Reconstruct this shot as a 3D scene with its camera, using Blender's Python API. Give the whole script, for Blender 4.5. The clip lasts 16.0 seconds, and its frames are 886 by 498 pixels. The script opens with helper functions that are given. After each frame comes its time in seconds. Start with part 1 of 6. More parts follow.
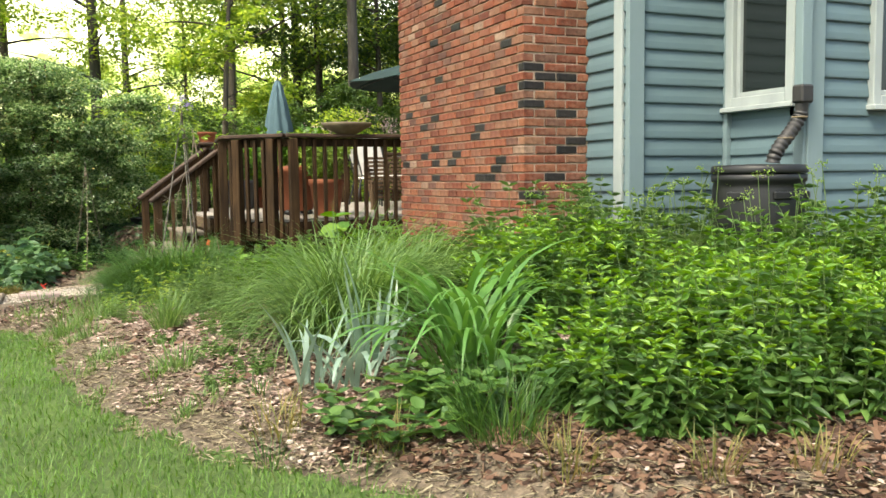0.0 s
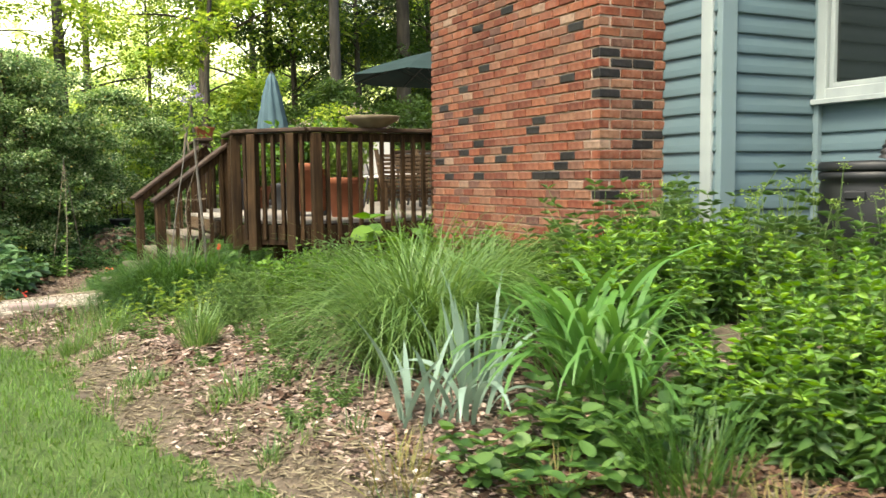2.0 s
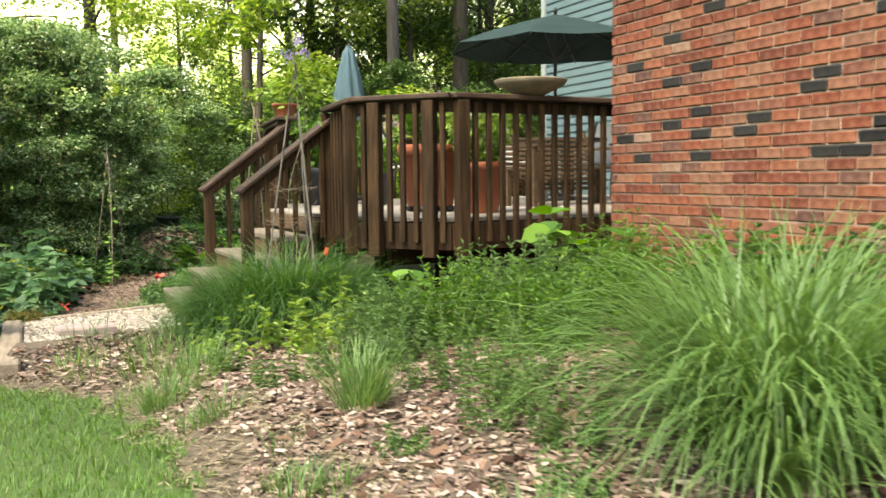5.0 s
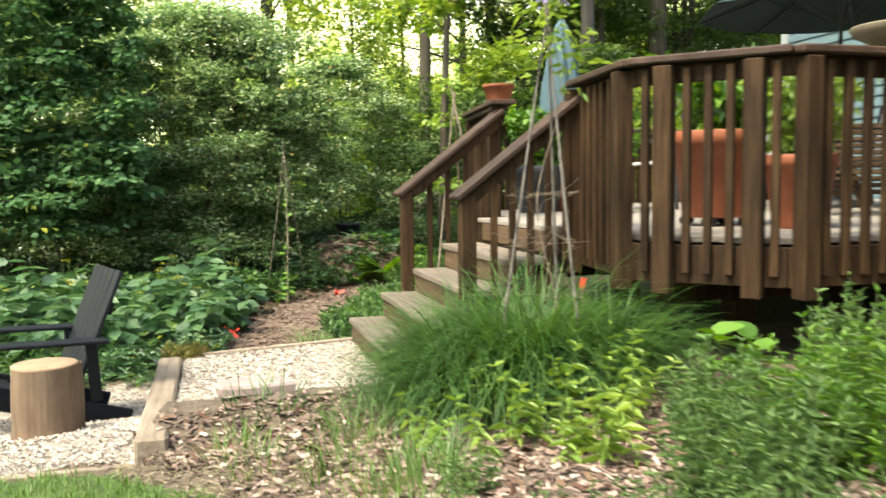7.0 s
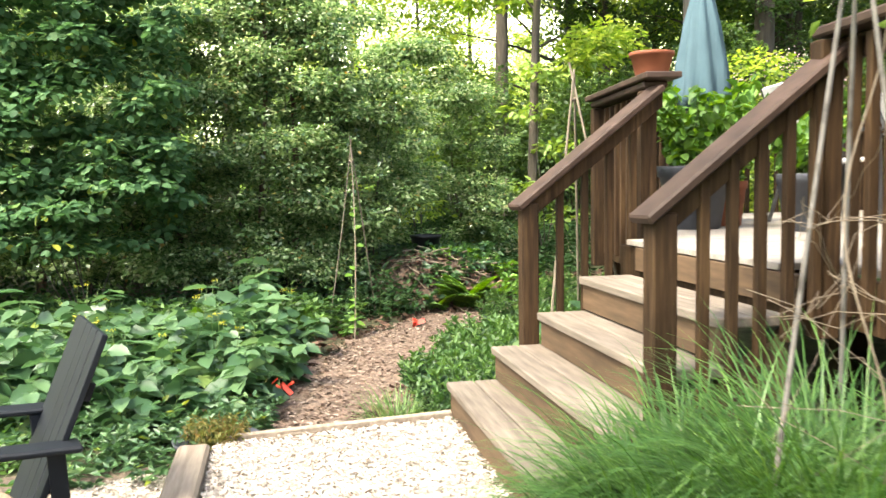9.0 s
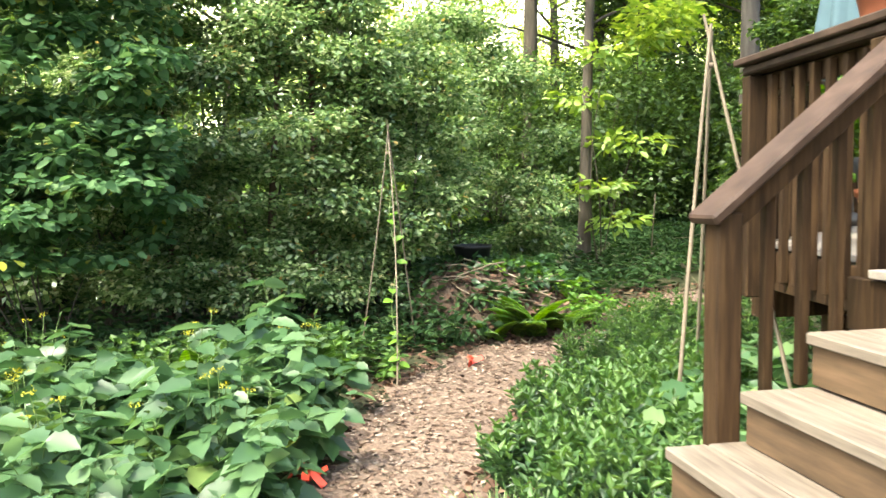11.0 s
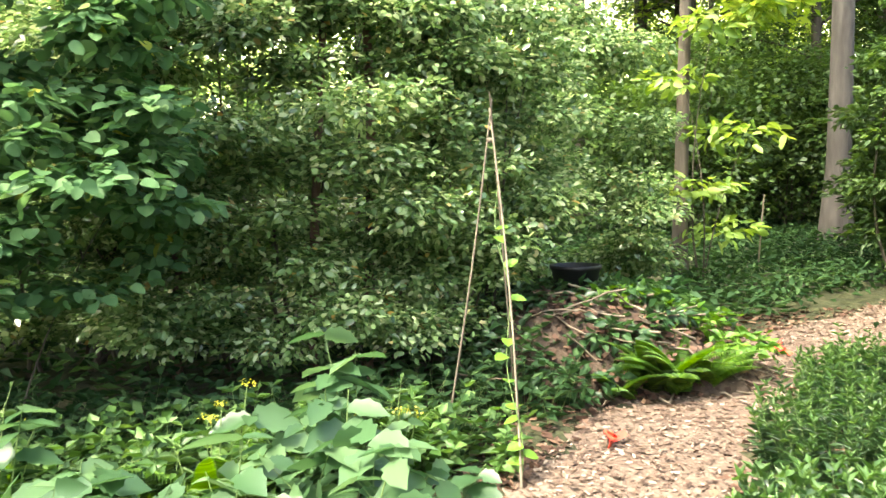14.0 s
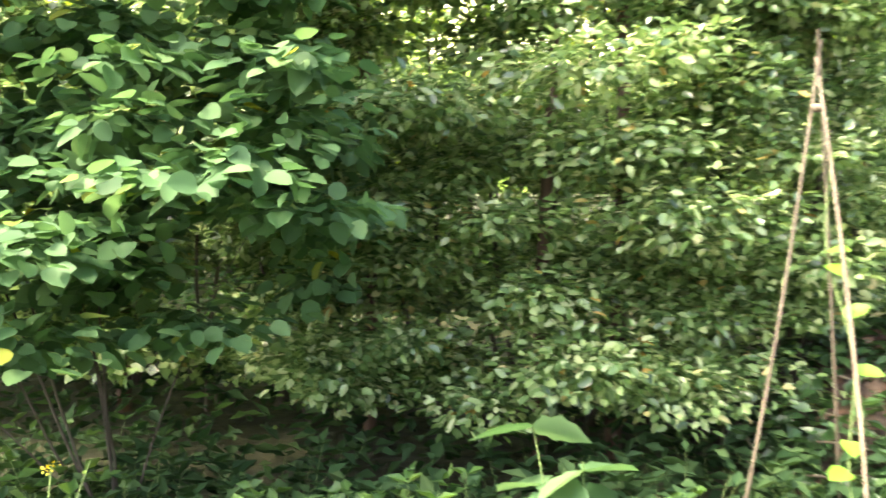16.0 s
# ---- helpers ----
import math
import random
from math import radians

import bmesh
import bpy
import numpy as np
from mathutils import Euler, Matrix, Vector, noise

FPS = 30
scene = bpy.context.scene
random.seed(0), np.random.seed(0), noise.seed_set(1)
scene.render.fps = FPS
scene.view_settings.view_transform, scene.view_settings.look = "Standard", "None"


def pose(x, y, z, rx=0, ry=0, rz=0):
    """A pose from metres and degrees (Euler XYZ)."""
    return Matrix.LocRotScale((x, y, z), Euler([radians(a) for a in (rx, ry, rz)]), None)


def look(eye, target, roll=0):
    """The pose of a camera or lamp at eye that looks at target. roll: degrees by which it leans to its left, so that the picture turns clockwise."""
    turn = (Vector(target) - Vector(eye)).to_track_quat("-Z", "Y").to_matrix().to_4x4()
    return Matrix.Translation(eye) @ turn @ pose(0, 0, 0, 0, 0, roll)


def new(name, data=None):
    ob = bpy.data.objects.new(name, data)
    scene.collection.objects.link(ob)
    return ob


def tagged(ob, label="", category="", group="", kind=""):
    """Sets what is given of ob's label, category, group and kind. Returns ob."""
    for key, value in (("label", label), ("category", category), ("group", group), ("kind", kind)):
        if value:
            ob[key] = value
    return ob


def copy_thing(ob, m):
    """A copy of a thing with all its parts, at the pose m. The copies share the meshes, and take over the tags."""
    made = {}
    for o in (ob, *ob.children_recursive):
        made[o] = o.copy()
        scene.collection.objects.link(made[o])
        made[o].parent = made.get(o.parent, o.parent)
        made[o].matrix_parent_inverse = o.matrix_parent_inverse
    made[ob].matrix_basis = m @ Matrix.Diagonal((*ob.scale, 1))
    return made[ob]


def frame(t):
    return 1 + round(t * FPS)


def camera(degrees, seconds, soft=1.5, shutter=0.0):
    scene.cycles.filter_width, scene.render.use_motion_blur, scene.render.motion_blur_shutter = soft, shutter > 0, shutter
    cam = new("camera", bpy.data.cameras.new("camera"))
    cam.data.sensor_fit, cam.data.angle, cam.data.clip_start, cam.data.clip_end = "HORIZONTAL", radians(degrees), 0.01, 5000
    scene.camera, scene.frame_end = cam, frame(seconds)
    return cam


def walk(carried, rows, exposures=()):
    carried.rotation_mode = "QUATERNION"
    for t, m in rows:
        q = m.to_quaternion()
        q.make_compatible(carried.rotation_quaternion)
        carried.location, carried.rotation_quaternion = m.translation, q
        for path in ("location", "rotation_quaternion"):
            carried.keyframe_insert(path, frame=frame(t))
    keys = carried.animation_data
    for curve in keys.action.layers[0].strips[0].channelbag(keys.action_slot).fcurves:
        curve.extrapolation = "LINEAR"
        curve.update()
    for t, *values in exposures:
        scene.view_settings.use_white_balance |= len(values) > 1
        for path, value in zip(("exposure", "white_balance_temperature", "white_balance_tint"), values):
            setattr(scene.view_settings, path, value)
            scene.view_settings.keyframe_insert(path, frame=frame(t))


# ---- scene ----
cam = camera(54.3, 16.0, shutter=0.4)
METRES, EYE, TILT, LEAN, TURN = 12.4, 1.5, 0.0, 0.0, -23.6
ROWS = [
    (0.0, 0.0, 0.0, 0.0, -0.06, -4.73, 0.73),
    (0.5, -0.0143, 0.0074, 0.0002, -1.65, -4.72, 0.7),
    (1.0, -0.0278, 0.0214, 0.0002, -2.63, -4.72, 0.68),
    (1.5, -0.0428, 0.0383, -0.0003, -2.78, -4.72, 0.66),
    (2.0, -0.0591, 0.0559, -0.0009, -2.95, -4.74, 0.65),
    (2.5, -0.0741, 0.0764, -0.0018, -3.11, -4.73, 0.64),
    (3.0, -0.0889, 0.0999, -0.0032, -3.25, -4.74, 0.64),
    (5.5, -0.1603, 0.2521, -0.0106, -0.55, -4.61, 0.54),
    (6.0, -0.1742, 0.2892, -0.0104, 2.14, -4.58, 0.58),
    (6.5, -0.1882, 0.3279, -0.0099, 3.4, -4.55, 0.63),
    (7.0, -0.2007, 0.3701, -0.0099, 8.72, -4.46, 0.72),
    (7.5, -0.2129, 0.4118, -0.0085, 10.83, -4.44, 0.77),
    (8.0, -0.225, 0.45, -0.0071, 11.73, -4.46, 0.78),
    (8.5, -0.2395, 0.4832, -0.0065, 12.72, -4.44, 0.82),
    (9.0, -0.2554, 0.5147, -0.0066, 12.66, -4.41, 0.83),
    (11.5, -0.3395, 0.6676, -0.0075, 12.62, -4.45, 0.67),
    (12.0, -0.3579, 0.6879, -0.0081, 12.62, -4.46, 0.68),
    (12.5, -0.3728, 0.7056, -0.0076, 12.61, -4.47, 0.66),
    (13.0, -0.3852, 0.7258, -0.0059, 12.6, -4.47, 0.63),
    (13.5, -0.3952, 0.7492, -0.0058, 12.62, -4.45, 0.64),
    (14.0, -0.4028, 0.7761, -0.0068, 12.61, -4.43, 0.62),
    (14.5, -0.4108, 0.8063, -0.0067, 13.87, -4.39, 0.62),
    (15.0, -0.418, 0.835, -0.0061, 18.05, -4.32, 0.68),
    (15.5, -0.4256, 0.861, -0.0069, 22.21, -4.29, 0.72),
    (16.0, -0.4343, 0.8852, -0.0084, 29.55, -4.18, 0.76),
]
EXPO = [(0.0, 1.7, 7000, 3), (3.0, 1.75, 7000, 3), (7.0, 1.95, 6900, 3), (9.0, 2.5, 6700, 7), (11.5, 2.65, 6700, 4), (14.0, 2.95, 6900, 6), (15.0, 3.2, 7000, 9), (16.0, 3.5, 7200, 13)]
walk(cam, [(t, pose(0, 0, EYE, TILT, LEAN, TURN) @ pose(METRES * x, METRES * y, METRES * z, 90 + pitch, roll, yaw)) for t, x, y, z, yaw, pitch, roll in ROWS], EXPO)

# ---- world and sun: hazy high sun over the open side of the garden ----
SUN_AZ, SUN_EL = -120.0, 58.0          # degrees from +y towards +x, and above the horizon
world = bpy.data.worlds.new("sky")
scene.world = world
world.use_nodes = True
wn = world.node_tree
sky = wn.nodes.new("ShaderNodeTexSky")
sky.sky_type = "NISHITA"
sky.sun_disc = False
sky.sun_elevation, sky.sun_rotation = radians(SUN_EL), radians(SUN_AZ)
sky.dust_density, sky.air_density, sky.ozone_density = 4.0, 1.0, 0.6
wn.links.new(sky.outputs[0], wn.nodes["Background"].inputs[0])
wn.nodes["Background"].inputs[1].default_value = 0.15
sun = new("sun", bpy.data.lights.new("sun", "SUN"))
sun.data.energy, sun.data.angle, sun.data.color = 1.85, radians(16), (1.0, 0.94, 0.82)
sd = Vector((math.sin(radians(SUN_AZ)) * math.cos(radians(SUN_EL)), math.cos(radians(SUN_AZ)) * math.cos(radians(SUN_EL)), math.sin(radians(SUN_EL))))
sun.matrix_world = look(sd * 60, (0, 0, 0))

R = np.random.default_rng(7)


# ---- materials ----
def shader(name, rough=0.6, metal=0.0, spec=0.5):
    m = bpy.data.materials.new(name)
    m.use_nodes = True
    b = m.node_tree.nodes["Principled BSDF"]
    b.inputs["Roughness"].default_value, b.inputs["Metallic"].default_value = rough, metal
    b.inputs["Specular IOR Level"].default_value = spec
    return m, m.node_tree, b


def ramp(nt, fac, stops):
    r = nt.nodes.new("ShaderNodeValToRGB")
    nt.links.new(fac, r.inputs[0])
    e = r.color_ramp.elements
    while len(e) < len(stops):
        e.new(0.5)
    for k, (p, c) in zip(e, stops):
        k.position, k.color = p, (*c, 1)
    return r.outputs[0]


def noise_tex(nt, scale, detail=4.0, stretch=(1, 1, 1), rough=0.55):
    tc = nt.nodes.new("ShaderNodeTexCoord")
    mp = nt.nodes.new("ShaderNodeMapping")
    mp.inputs["Scale"].default_value = stretch
    n = nt.nodes.new("ShaderNodeTexNoise")
    n.inputs["Scale"].default_value, n.inputs["Detail"].default_value, n.inputs["Roughness"].default_value = scale, detail, rough
    nt.links.new(tc.outputs["Object"], mp.inputs[0])
    nt.links.new(mp.outputs[0], n.inputs["Vector"])
    return n.outputs["Fac"]


def mixc(nt, fac, a, b, mode="MIX"):
    x = nt.nodes.new("ShaderNodeMix")
    x.data_type, x.blend_type = "RGBA", mode
    if isinstance(fac, float):
        x.inputs[0].default_value = fac
    else:
        nt.links.new(fac, x.inputs[0])
    nt.links.new(a, x.inputs[6])
    nt.links.new(b, x.inputs[7])
    return x.outputs[2]


def bump(nt, b, fac, strength=0.4, dist=0.01):
    k = nt.nodes.new("ShaderNodeBump")
    k.inputs["Strength"].default_value, k.inputs["Distance"].default_value = strength, dist
    nt.links.new(fac, k.inputs["Height"])
    nt.links.new(k.outputs[0], b.inputs["Normal"])


def surface(name, stops, scale=6.0, stretch=(1, 1, 1), rough=0.7, big=None, bumps=(0.4, 0.004), spec=0.4, rnd=0.0, metal=0.0):
    """Two-scale mottled surface; rnd: how much whole objects differ from one another."""
    m, nt, b = shader(name, rough, metal, spec)
    f = noise_tex(nt, scale, 6, stretch)
    col = ramp(nt, f, stops)
    if big:
        g = noise_tex(nt, big[0], 3)
        col = mixc(nt, 1.0, col, ramp(nt, g, [(0.3, (1 - big[1],) * 3), (0.7, (1.0,) * 3)]), "MULTIPLY")
    if rnd:
        oi = nt.nodes.new("ShaderNodeObjectInfo")
        col = mixc(nt, 1.0, col, ramp(nt, oi.outputs["Random"], [(0.0, (1 - rnd,) * 3), (1.0, (1.0,) * 3)]), "MULTIPLY")
    nt.links.new(col, b.inputs["Base Color"])
    bump(nt, b, f, *bumps)
    return m


def leaf_mat(name, stops, rough=0.45, through_light=0.35, spec=0.5, patch=0.25):
    """Thin leaf: gloss and diffuse with light passing through; each leaf has its own shade."""
    m, nt, b = shader(name, rough, 0, spec)
    geo = nt.nodes.new("ShaderNodeNewGeometry")
    col = ramp(nt, geo.outputs["Random Per Island"], stops)
    g = noise_tex(nt, 1.7, 3)
    col = mixc(nt, 1.0, col, ramp(nt, g, [(0.3, (1 - patch,) * 3), (0.7, (1.0,) * 3)]), "MULTIPLY")
    nt.links.new(col, b.inputs["Base Color"])
    tr = nt.nodes.new("ShaderNodeBsdfTranslucent")
    hs = nt.nodes.new("ShaderNodeHueSaturation")
    hs.inputs["Hue"].default_value, hs.inputs["Saturation"].default_value, hs.inputs["Value"].default_value = 0.48, 1.15, 1.6
    nt.links.new(col, hs.inputs["Color"])
    nt.links.new(hs.outputs[0], tr.inputs[0])
    mx = nt.nodes.new("ShaderNodeMixShader")
    mx.inputs[0].default_value = through_light
    nt.links.new(b.outputs[0], mx.inputs[1])
    nt.links.new(tr.outputs[0], mx.inputs[2])
    nt.links.new(mx.outputs[0], nt.nodes["Material Output"].inputs[0])
    return m


def chip_mat(name, stops, rough=0.8):
    m, nt, b = shader(name, rough, 0, 0.3)
    geo = nt.nodes.new("ShaderNodeNewGeometry")
    nt.links.new(ramp(nt, geo.outputs["Random Per Island"], stops), b.inputs["Base Color"])
    bump(nt, b, noise_tex(nt, 60, 3), 0.3, 0.003)
    return m


M = {}
M["mint"] = leaf_mat("leaf_bright", [(0, (.05, .125, .014)), (.6, (.085, .20, .024)), (1, (.17, .31, .045))], 0.5)
M["limemint"] = leaf_mat("leaf_young", [(0, (.08, .19, .018)), (.6, (.14, .29, .03)), (1, (.24, .40, .06))], 0.5)
M["mintold"] = leaf_mat("leaf_mid", [(0, (.038, .095, .02)), (.6, (.075, .165, .035)), (1, (.135, .24, .06))], 0.5)
M["cover"] = leaf_mat("leaf_cover", [(0, (0.0187, 0.054, 0.0158)), (.6, (0.0374, 0.0936, 0.0288)), (1, (0.072, 0.144, 0.0468))], 0.38)
M["forb"] = leaf_mat("leaf_forb", [(0, (.06, .12, .035)), (.6, (.10, .19, .05)), (1, (.16, .26, .08))], 0.6)
M["lime"] = leaf_mat("leaf_lime", [(0, (.13, .24, .04)), (1, (.30, .42, .09))], 0.5)
M["broad"] = leaf_mat("leaf_broad", [(0, (0.0378, 0.0924, 0.0336)), (.6, (0.0714, 0.151, 0.0588)), (.95, (0.126, 0.218, 0.0924)), (1, (0.235, 0.302, 0.0504))], 0.42, 0.35)
M["holly"] = leaf_mat("leaf_glossy", [(0, (.055, .11, .04)), (.5, (.16, .265, .095)), (.82, (.33, .45, .19)), (.98, (.52, .6, .33)), (1, (.45, .32, .09))], 0.24, 0.42, 0.8)
M["hazel"] = leaf_mat("leaf_hazel", [(0, (0.051, 0.123, 0.0467)), (.7, (0.0978, 0.2, 0.0765)), (.97, (0.153, 0.264, 0.106)), (1, (0.374, 0.391, 0.0553))], 0.65, 0.4, 0.3)
# raised bright so the colour stands in for sun through the leaves
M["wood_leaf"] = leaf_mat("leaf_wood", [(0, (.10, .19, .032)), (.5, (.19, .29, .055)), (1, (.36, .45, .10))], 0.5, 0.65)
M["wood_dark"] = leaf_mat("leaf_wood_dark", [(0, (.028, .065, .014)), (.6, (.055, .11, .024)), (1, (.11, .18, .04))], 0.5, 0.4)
# darkened so the leaf colour carries the shade of the trees overhead
M["undergrowth"] = leaf_mat("leaf_undergrowth_shade", [(0, (0.015, 0.0413, 0.0135)), (.6, (0.03, 0.0713, 0.0225)), (1, (0.06, 0.112, 0.0375))], 0.8, 0.3, 0.2)
M["fount"] = leaf_mat("blade_fine", [(0, (.028, .078, .014)), (.6, (.052, .132, .025)), (1, (.12, .22, .05))], 0.5, 0.35)
M["sedge"] = leaf_mat("blade_light", [(0, (.07, .14, .035)), (.6, (.12, .22, .055)), (1, (.2, .31, .10))], 0.5, 0.35)
M["iris"] = leaf_mat("blade_blue", [(0, (.13, .20, .15)), (.6, (.22, .31, .24)), (1, (.42, .50, .43))], 0.4, 0.2)
M["strap"] = leaf_mat("blade_strap", [(0, (.06, .15, .03)), (.6, (.10, .23, .05)), (1, (.18, .33, .09))], 0.38, 0.3)
M["dry"] = leaf_mat("blade_dry", [(0, (.12, .14, .035)), (.5, (.18, .19, .05)), (1, (.25, .185, .07))], 0.7, 0.3)
M["lawn"] = leaf_mat("blade_lawn", [(0, (.055, .125, .015)), (.6, (.09, .19, .026)), (.95, (.13, .24, .045)), (1, (.2, .2, .09))], 0.55, 0.35)
M["fennel"] = leaf_mat("flower_yellow", [(0, (.35, .36, .03)), (1, (.5, .48, .05))], 0.6, 0.3)
M["purple"] = leaf_mat("flower_purple", [(0, (.22, .16, .36)), (1, (.35, .28, .5))], 0.6, 0.3)
M["pink"] = leaf_mat("flower_pink", [(0, (.45, .30, .32)), (1, (.6, .45, .45))], 0.6, 0.3)
M["white"] = leaf_mat("flower_white", [(0, (.6, .65, .55)), (1, (.8, .82, .75))], 0.6, 0.3)
M["stem"] = surface("stem_green", [(0.3, (.09, .15, .04)), (.7, (.14, .2, .06))], 20)
M["twig"] = surface("twig_bark", [(0.3, (.10, .075, .05)), (.7, (.2, .16, .11))], 30)
M["bark"] = surface("bark_grey", [(0.25, (0.031, 0.02604, 0.02108)), (.5, (0.062, 0.05456, 0.04588)), (.75, (0.0992, 0.0868, 0.0744))], 9, (1, 1, .18), 0.9, (1.1, .35), (0.9, 0.03))
M["barkdark"] = surface("bark_dark", [(0.25, (.035, .028, .02)), (.75, (.11, .09, .065))], 9, (1, 1, .2), 0.9, (1.1, .3), (0.9, 0.03))
M["redbark"] = surface("bark_red", [(0.25, (.06, .035, .02)), (.75, (.16, .10, .065))], 9, (1, 1, .2), 0.9, (1.1, .3), (0.9, 0.02))
M["pole"] = surface("pole_weathered", [(0.3, (.11, .088, .06)), (.7, (.21, .17, .12))], 14, (1, 1, .2), .8)
M["birch"] = surface("pole_birch", [(0.3, (0.036, 0.03024, 0.02448)), (.45, (0.108, 0.0972, 0.0828)), (.8, (0.1728, 0.1584, 0.1368))], 12, (1, 1, 1), .8)
M["deck"] = surface("timber_stained", [(0.22, (.018, .0095, .004)), (.5, (.055, .030, .013)), (.8, (.118, .07, .031))], 7, (7, 7, .5), .75, (3.0, .5), (.7, .004), .15, .4)
M["rail"] = surface("timber_rail", [(0.25, (0.0352, 0.02024, 0.0132)), (.55, (0.0704, 0.04224, 0.02904)), (.85, (0.1144, 0.07392, 0.05368))], 9, (1, 1, 1), .65, (2.5, .45), (.5, .003), .25, .15)
M["tread"] = surface("timber_tread", [(0.25, (.115, .092, .068)), (.5, (.19, .155, .118)), (.8, (.28, .235, .185))], 4, (9, .8, 9), .75, (1.6, .35), (.5, .004), .3, .25)
# boards coloured pale, with the low-angle sky reflection put into the colour
M["deckfloor_sheen"] = surface("timber_floor_sheen", [(0.25, (.20, .175, .145)), (.5, (.30, .265, .225)), (.8, (.42, .38, .33))], 4, (.8, 9, 9), .6, (1.6, .3), (.4, .003), .4, .2)
M["riser"] = surface("timber_riser", [(0.25, (.055, .034, .018)), (.5, (.10, .062, .032)), (.8, (.16, .10, .055))], 4, (7, .8, 7), .75, (1.6, .4), (.5, .004), .3, .2)
M["siding"] = surface("siding_blue", [(0.3, (.087, .135, .152)), (.7, (.104, .156, .174))], 2.5, (.4, .4, 3), .45, (.7, .10), (.08, .002), .4, .06)
M["trimblue"] = surface("trim_blue", [(0.3, (.135, .19, .205)), (.7, (.16, .215, .23))], 3, (1, 1, .3), .45, (.8, .12), (.08, .002))
M["white_paint"] = surface("trim_white", [(0.3, (.25, .285, .285)), (.7, (.33, .365, .36))], 5, (1, 1, .4), .45, (1, .12), (.1, .002))
M["mortar"] = surface("mortar_buff", [(0.3, (.33, .24, .18)), (.7, (.49, .375, .295))], 40, (1, 1, 1), .95, (1.2, .3), (.6, .004))
M["shingle"] = surface("shingle_grey", [(0.3, (.07, .07, .075)), (.7, (.14, .14, .14))], 40, (1, 1, 1), .9)
M["terracotta"] = surface("terracotta", [(0.3, (.22, .062, .025)), (.7, (.30, .10, .046))], 5, (1, 1, 1), .7, (3, .25), (.15, .003))
M["darkpot"] = surface("pot_dark", [(0.3, (.022, .024, .028)), (.7, (.045, .048, .055))], 6, (1, 1, 1), .6)
M["blackplastic"] = surface("plastic_black", [(0.3, (.005, .0055, .006)), (.7, (.010, .0105, .012))], 4, (1, 1, 1), .5, None, (.06, .002), .4)
M["spout"] = surface("spout_brown", [(0.3, (.018, .017, .017)), (.7, (.032, .030, .030))], 6, (1, 1, 1), .5)
M["chairpaint"] = surface("paint_black", [(0.3, (.005, .0065, .009)), (.7, (.008, .0105, .014))], 9, (1, 1, 1), .6, (2, .3), (.1, .002), .22)
M["umb_blue"] = surface("canvas_blue", [(0.3, (.045, .088, .105)), (.7, (.068, .118, .138))], 7, (1, 1, .4), .85, (2, .2))
M["umb_green"] = surface("canvas_green", [(0.3, (.0045, .019, .018)), (.7, (.008, .028, .026))], 5, (1, 1, 1), .8, (2, .2))
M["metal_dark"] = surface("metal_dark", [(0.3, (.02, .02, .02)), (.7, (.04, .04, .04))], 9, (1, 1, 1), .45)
M["cloth"] = surface("cloth_pale", [(0.3, (.5, .48, .46)), (.7, (.62, .6, .57))], 8)
M["bowl"] = surface("bowl_stone", [(0.3, (.13, .10, .065)), (.7, (.20, .16, .105))], 9, (1, 1, 1), .85, (2, .3))
M["log_bark"] = surface("log_wood", [(0.25, (.095, .058, .033)), (.55, (.18, .12, .075)), (.85, (.25, .185, .125))], 5, (3, 3, .5), .8, (2, .35), (.6, .008))
M["log_end"] = surface("log_end", [(0.3, (.19, .12, .07)), (.7, (.31, .21, .13))], 14, (1, 1, 1), .8)
M["sleeper"] = surface("sleeper", [(0.25, (.15, .115, .08)), (.55, (.28, .225, .165)), (.85, (.40, .335, .25))], 4, (8, .7, 8), .85, (1.4, .4), (.7, .006))
M["stone"] = surface("slate_pink", [(0.3, (.27, .20, .18)), (.7, (.40, .31, .28))], 7, (1, 1, 1), .85, (1.5, .3))
M["stone_white"] = surface("pebble_white", [(0.3, (.5, .45, .38)), (.7, (.68, .63, .55))], 7, (1, 1, 1), .85)
M["red"] = surface("marker_red", [(0.3, (.65, .05, .03)), (.7, (.8, .10, .05))], 9, (1, 1, 1), .5)
M["soil"] = surface("mulch_bed", [(0.25, (.045, .036, .024)), (.5, (.11, .084, .058)), (.75, (.20, .155, .11))], 28, (1, 1, 1), .95, (1.2, .35), (1.0, .02))
M["earth"] = surface("dug_earth", [(0.25, (.03, .02, .013)), (.5, (.07, .047, .03)), (.75, (.13, .09, .06))], 18, (1, 1, 1), .95, (1.6, .35), (1.0, .03))
M["turf"] = surface("turf_soil", [(0.3, (.035, .065, .010)), (.7, (.075, .12, .024))], 25, (1, 1, 1), .95, (1.0, .3), (1.0, .02))
M["path"] = surface("path_chips", [(0.25, (0.08, 0.052, 0.036)), (.5, (0.16, 0.112, 0.08)), (.75, (0.24, 0.18, 0.136))], 30, (1, 1, 1), .95, (1.2, .3), (1.0, .02))
M["sawdust"] = surface("pale_chips", [(0.25, (.20, .165, .125)), (.5, (.34, .30, .25)), (.75, (.48, .44, .38))], 35, (1, 1, 1), .95, (1.5, .2), (1.0, .015))
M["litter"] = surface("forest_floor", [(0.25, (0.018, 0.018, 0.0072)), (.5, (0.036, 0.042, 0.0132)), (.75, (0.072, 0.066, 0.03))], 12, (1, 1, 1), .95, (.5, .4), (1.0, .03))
M["chip_mulch"] = chip_mat("chip_mulch", [(0, (.06, .038, .03)), (.4, (.19, .13, .10)), (.8, (.32, .235, .19)), (1, (.46, .37, .31))])
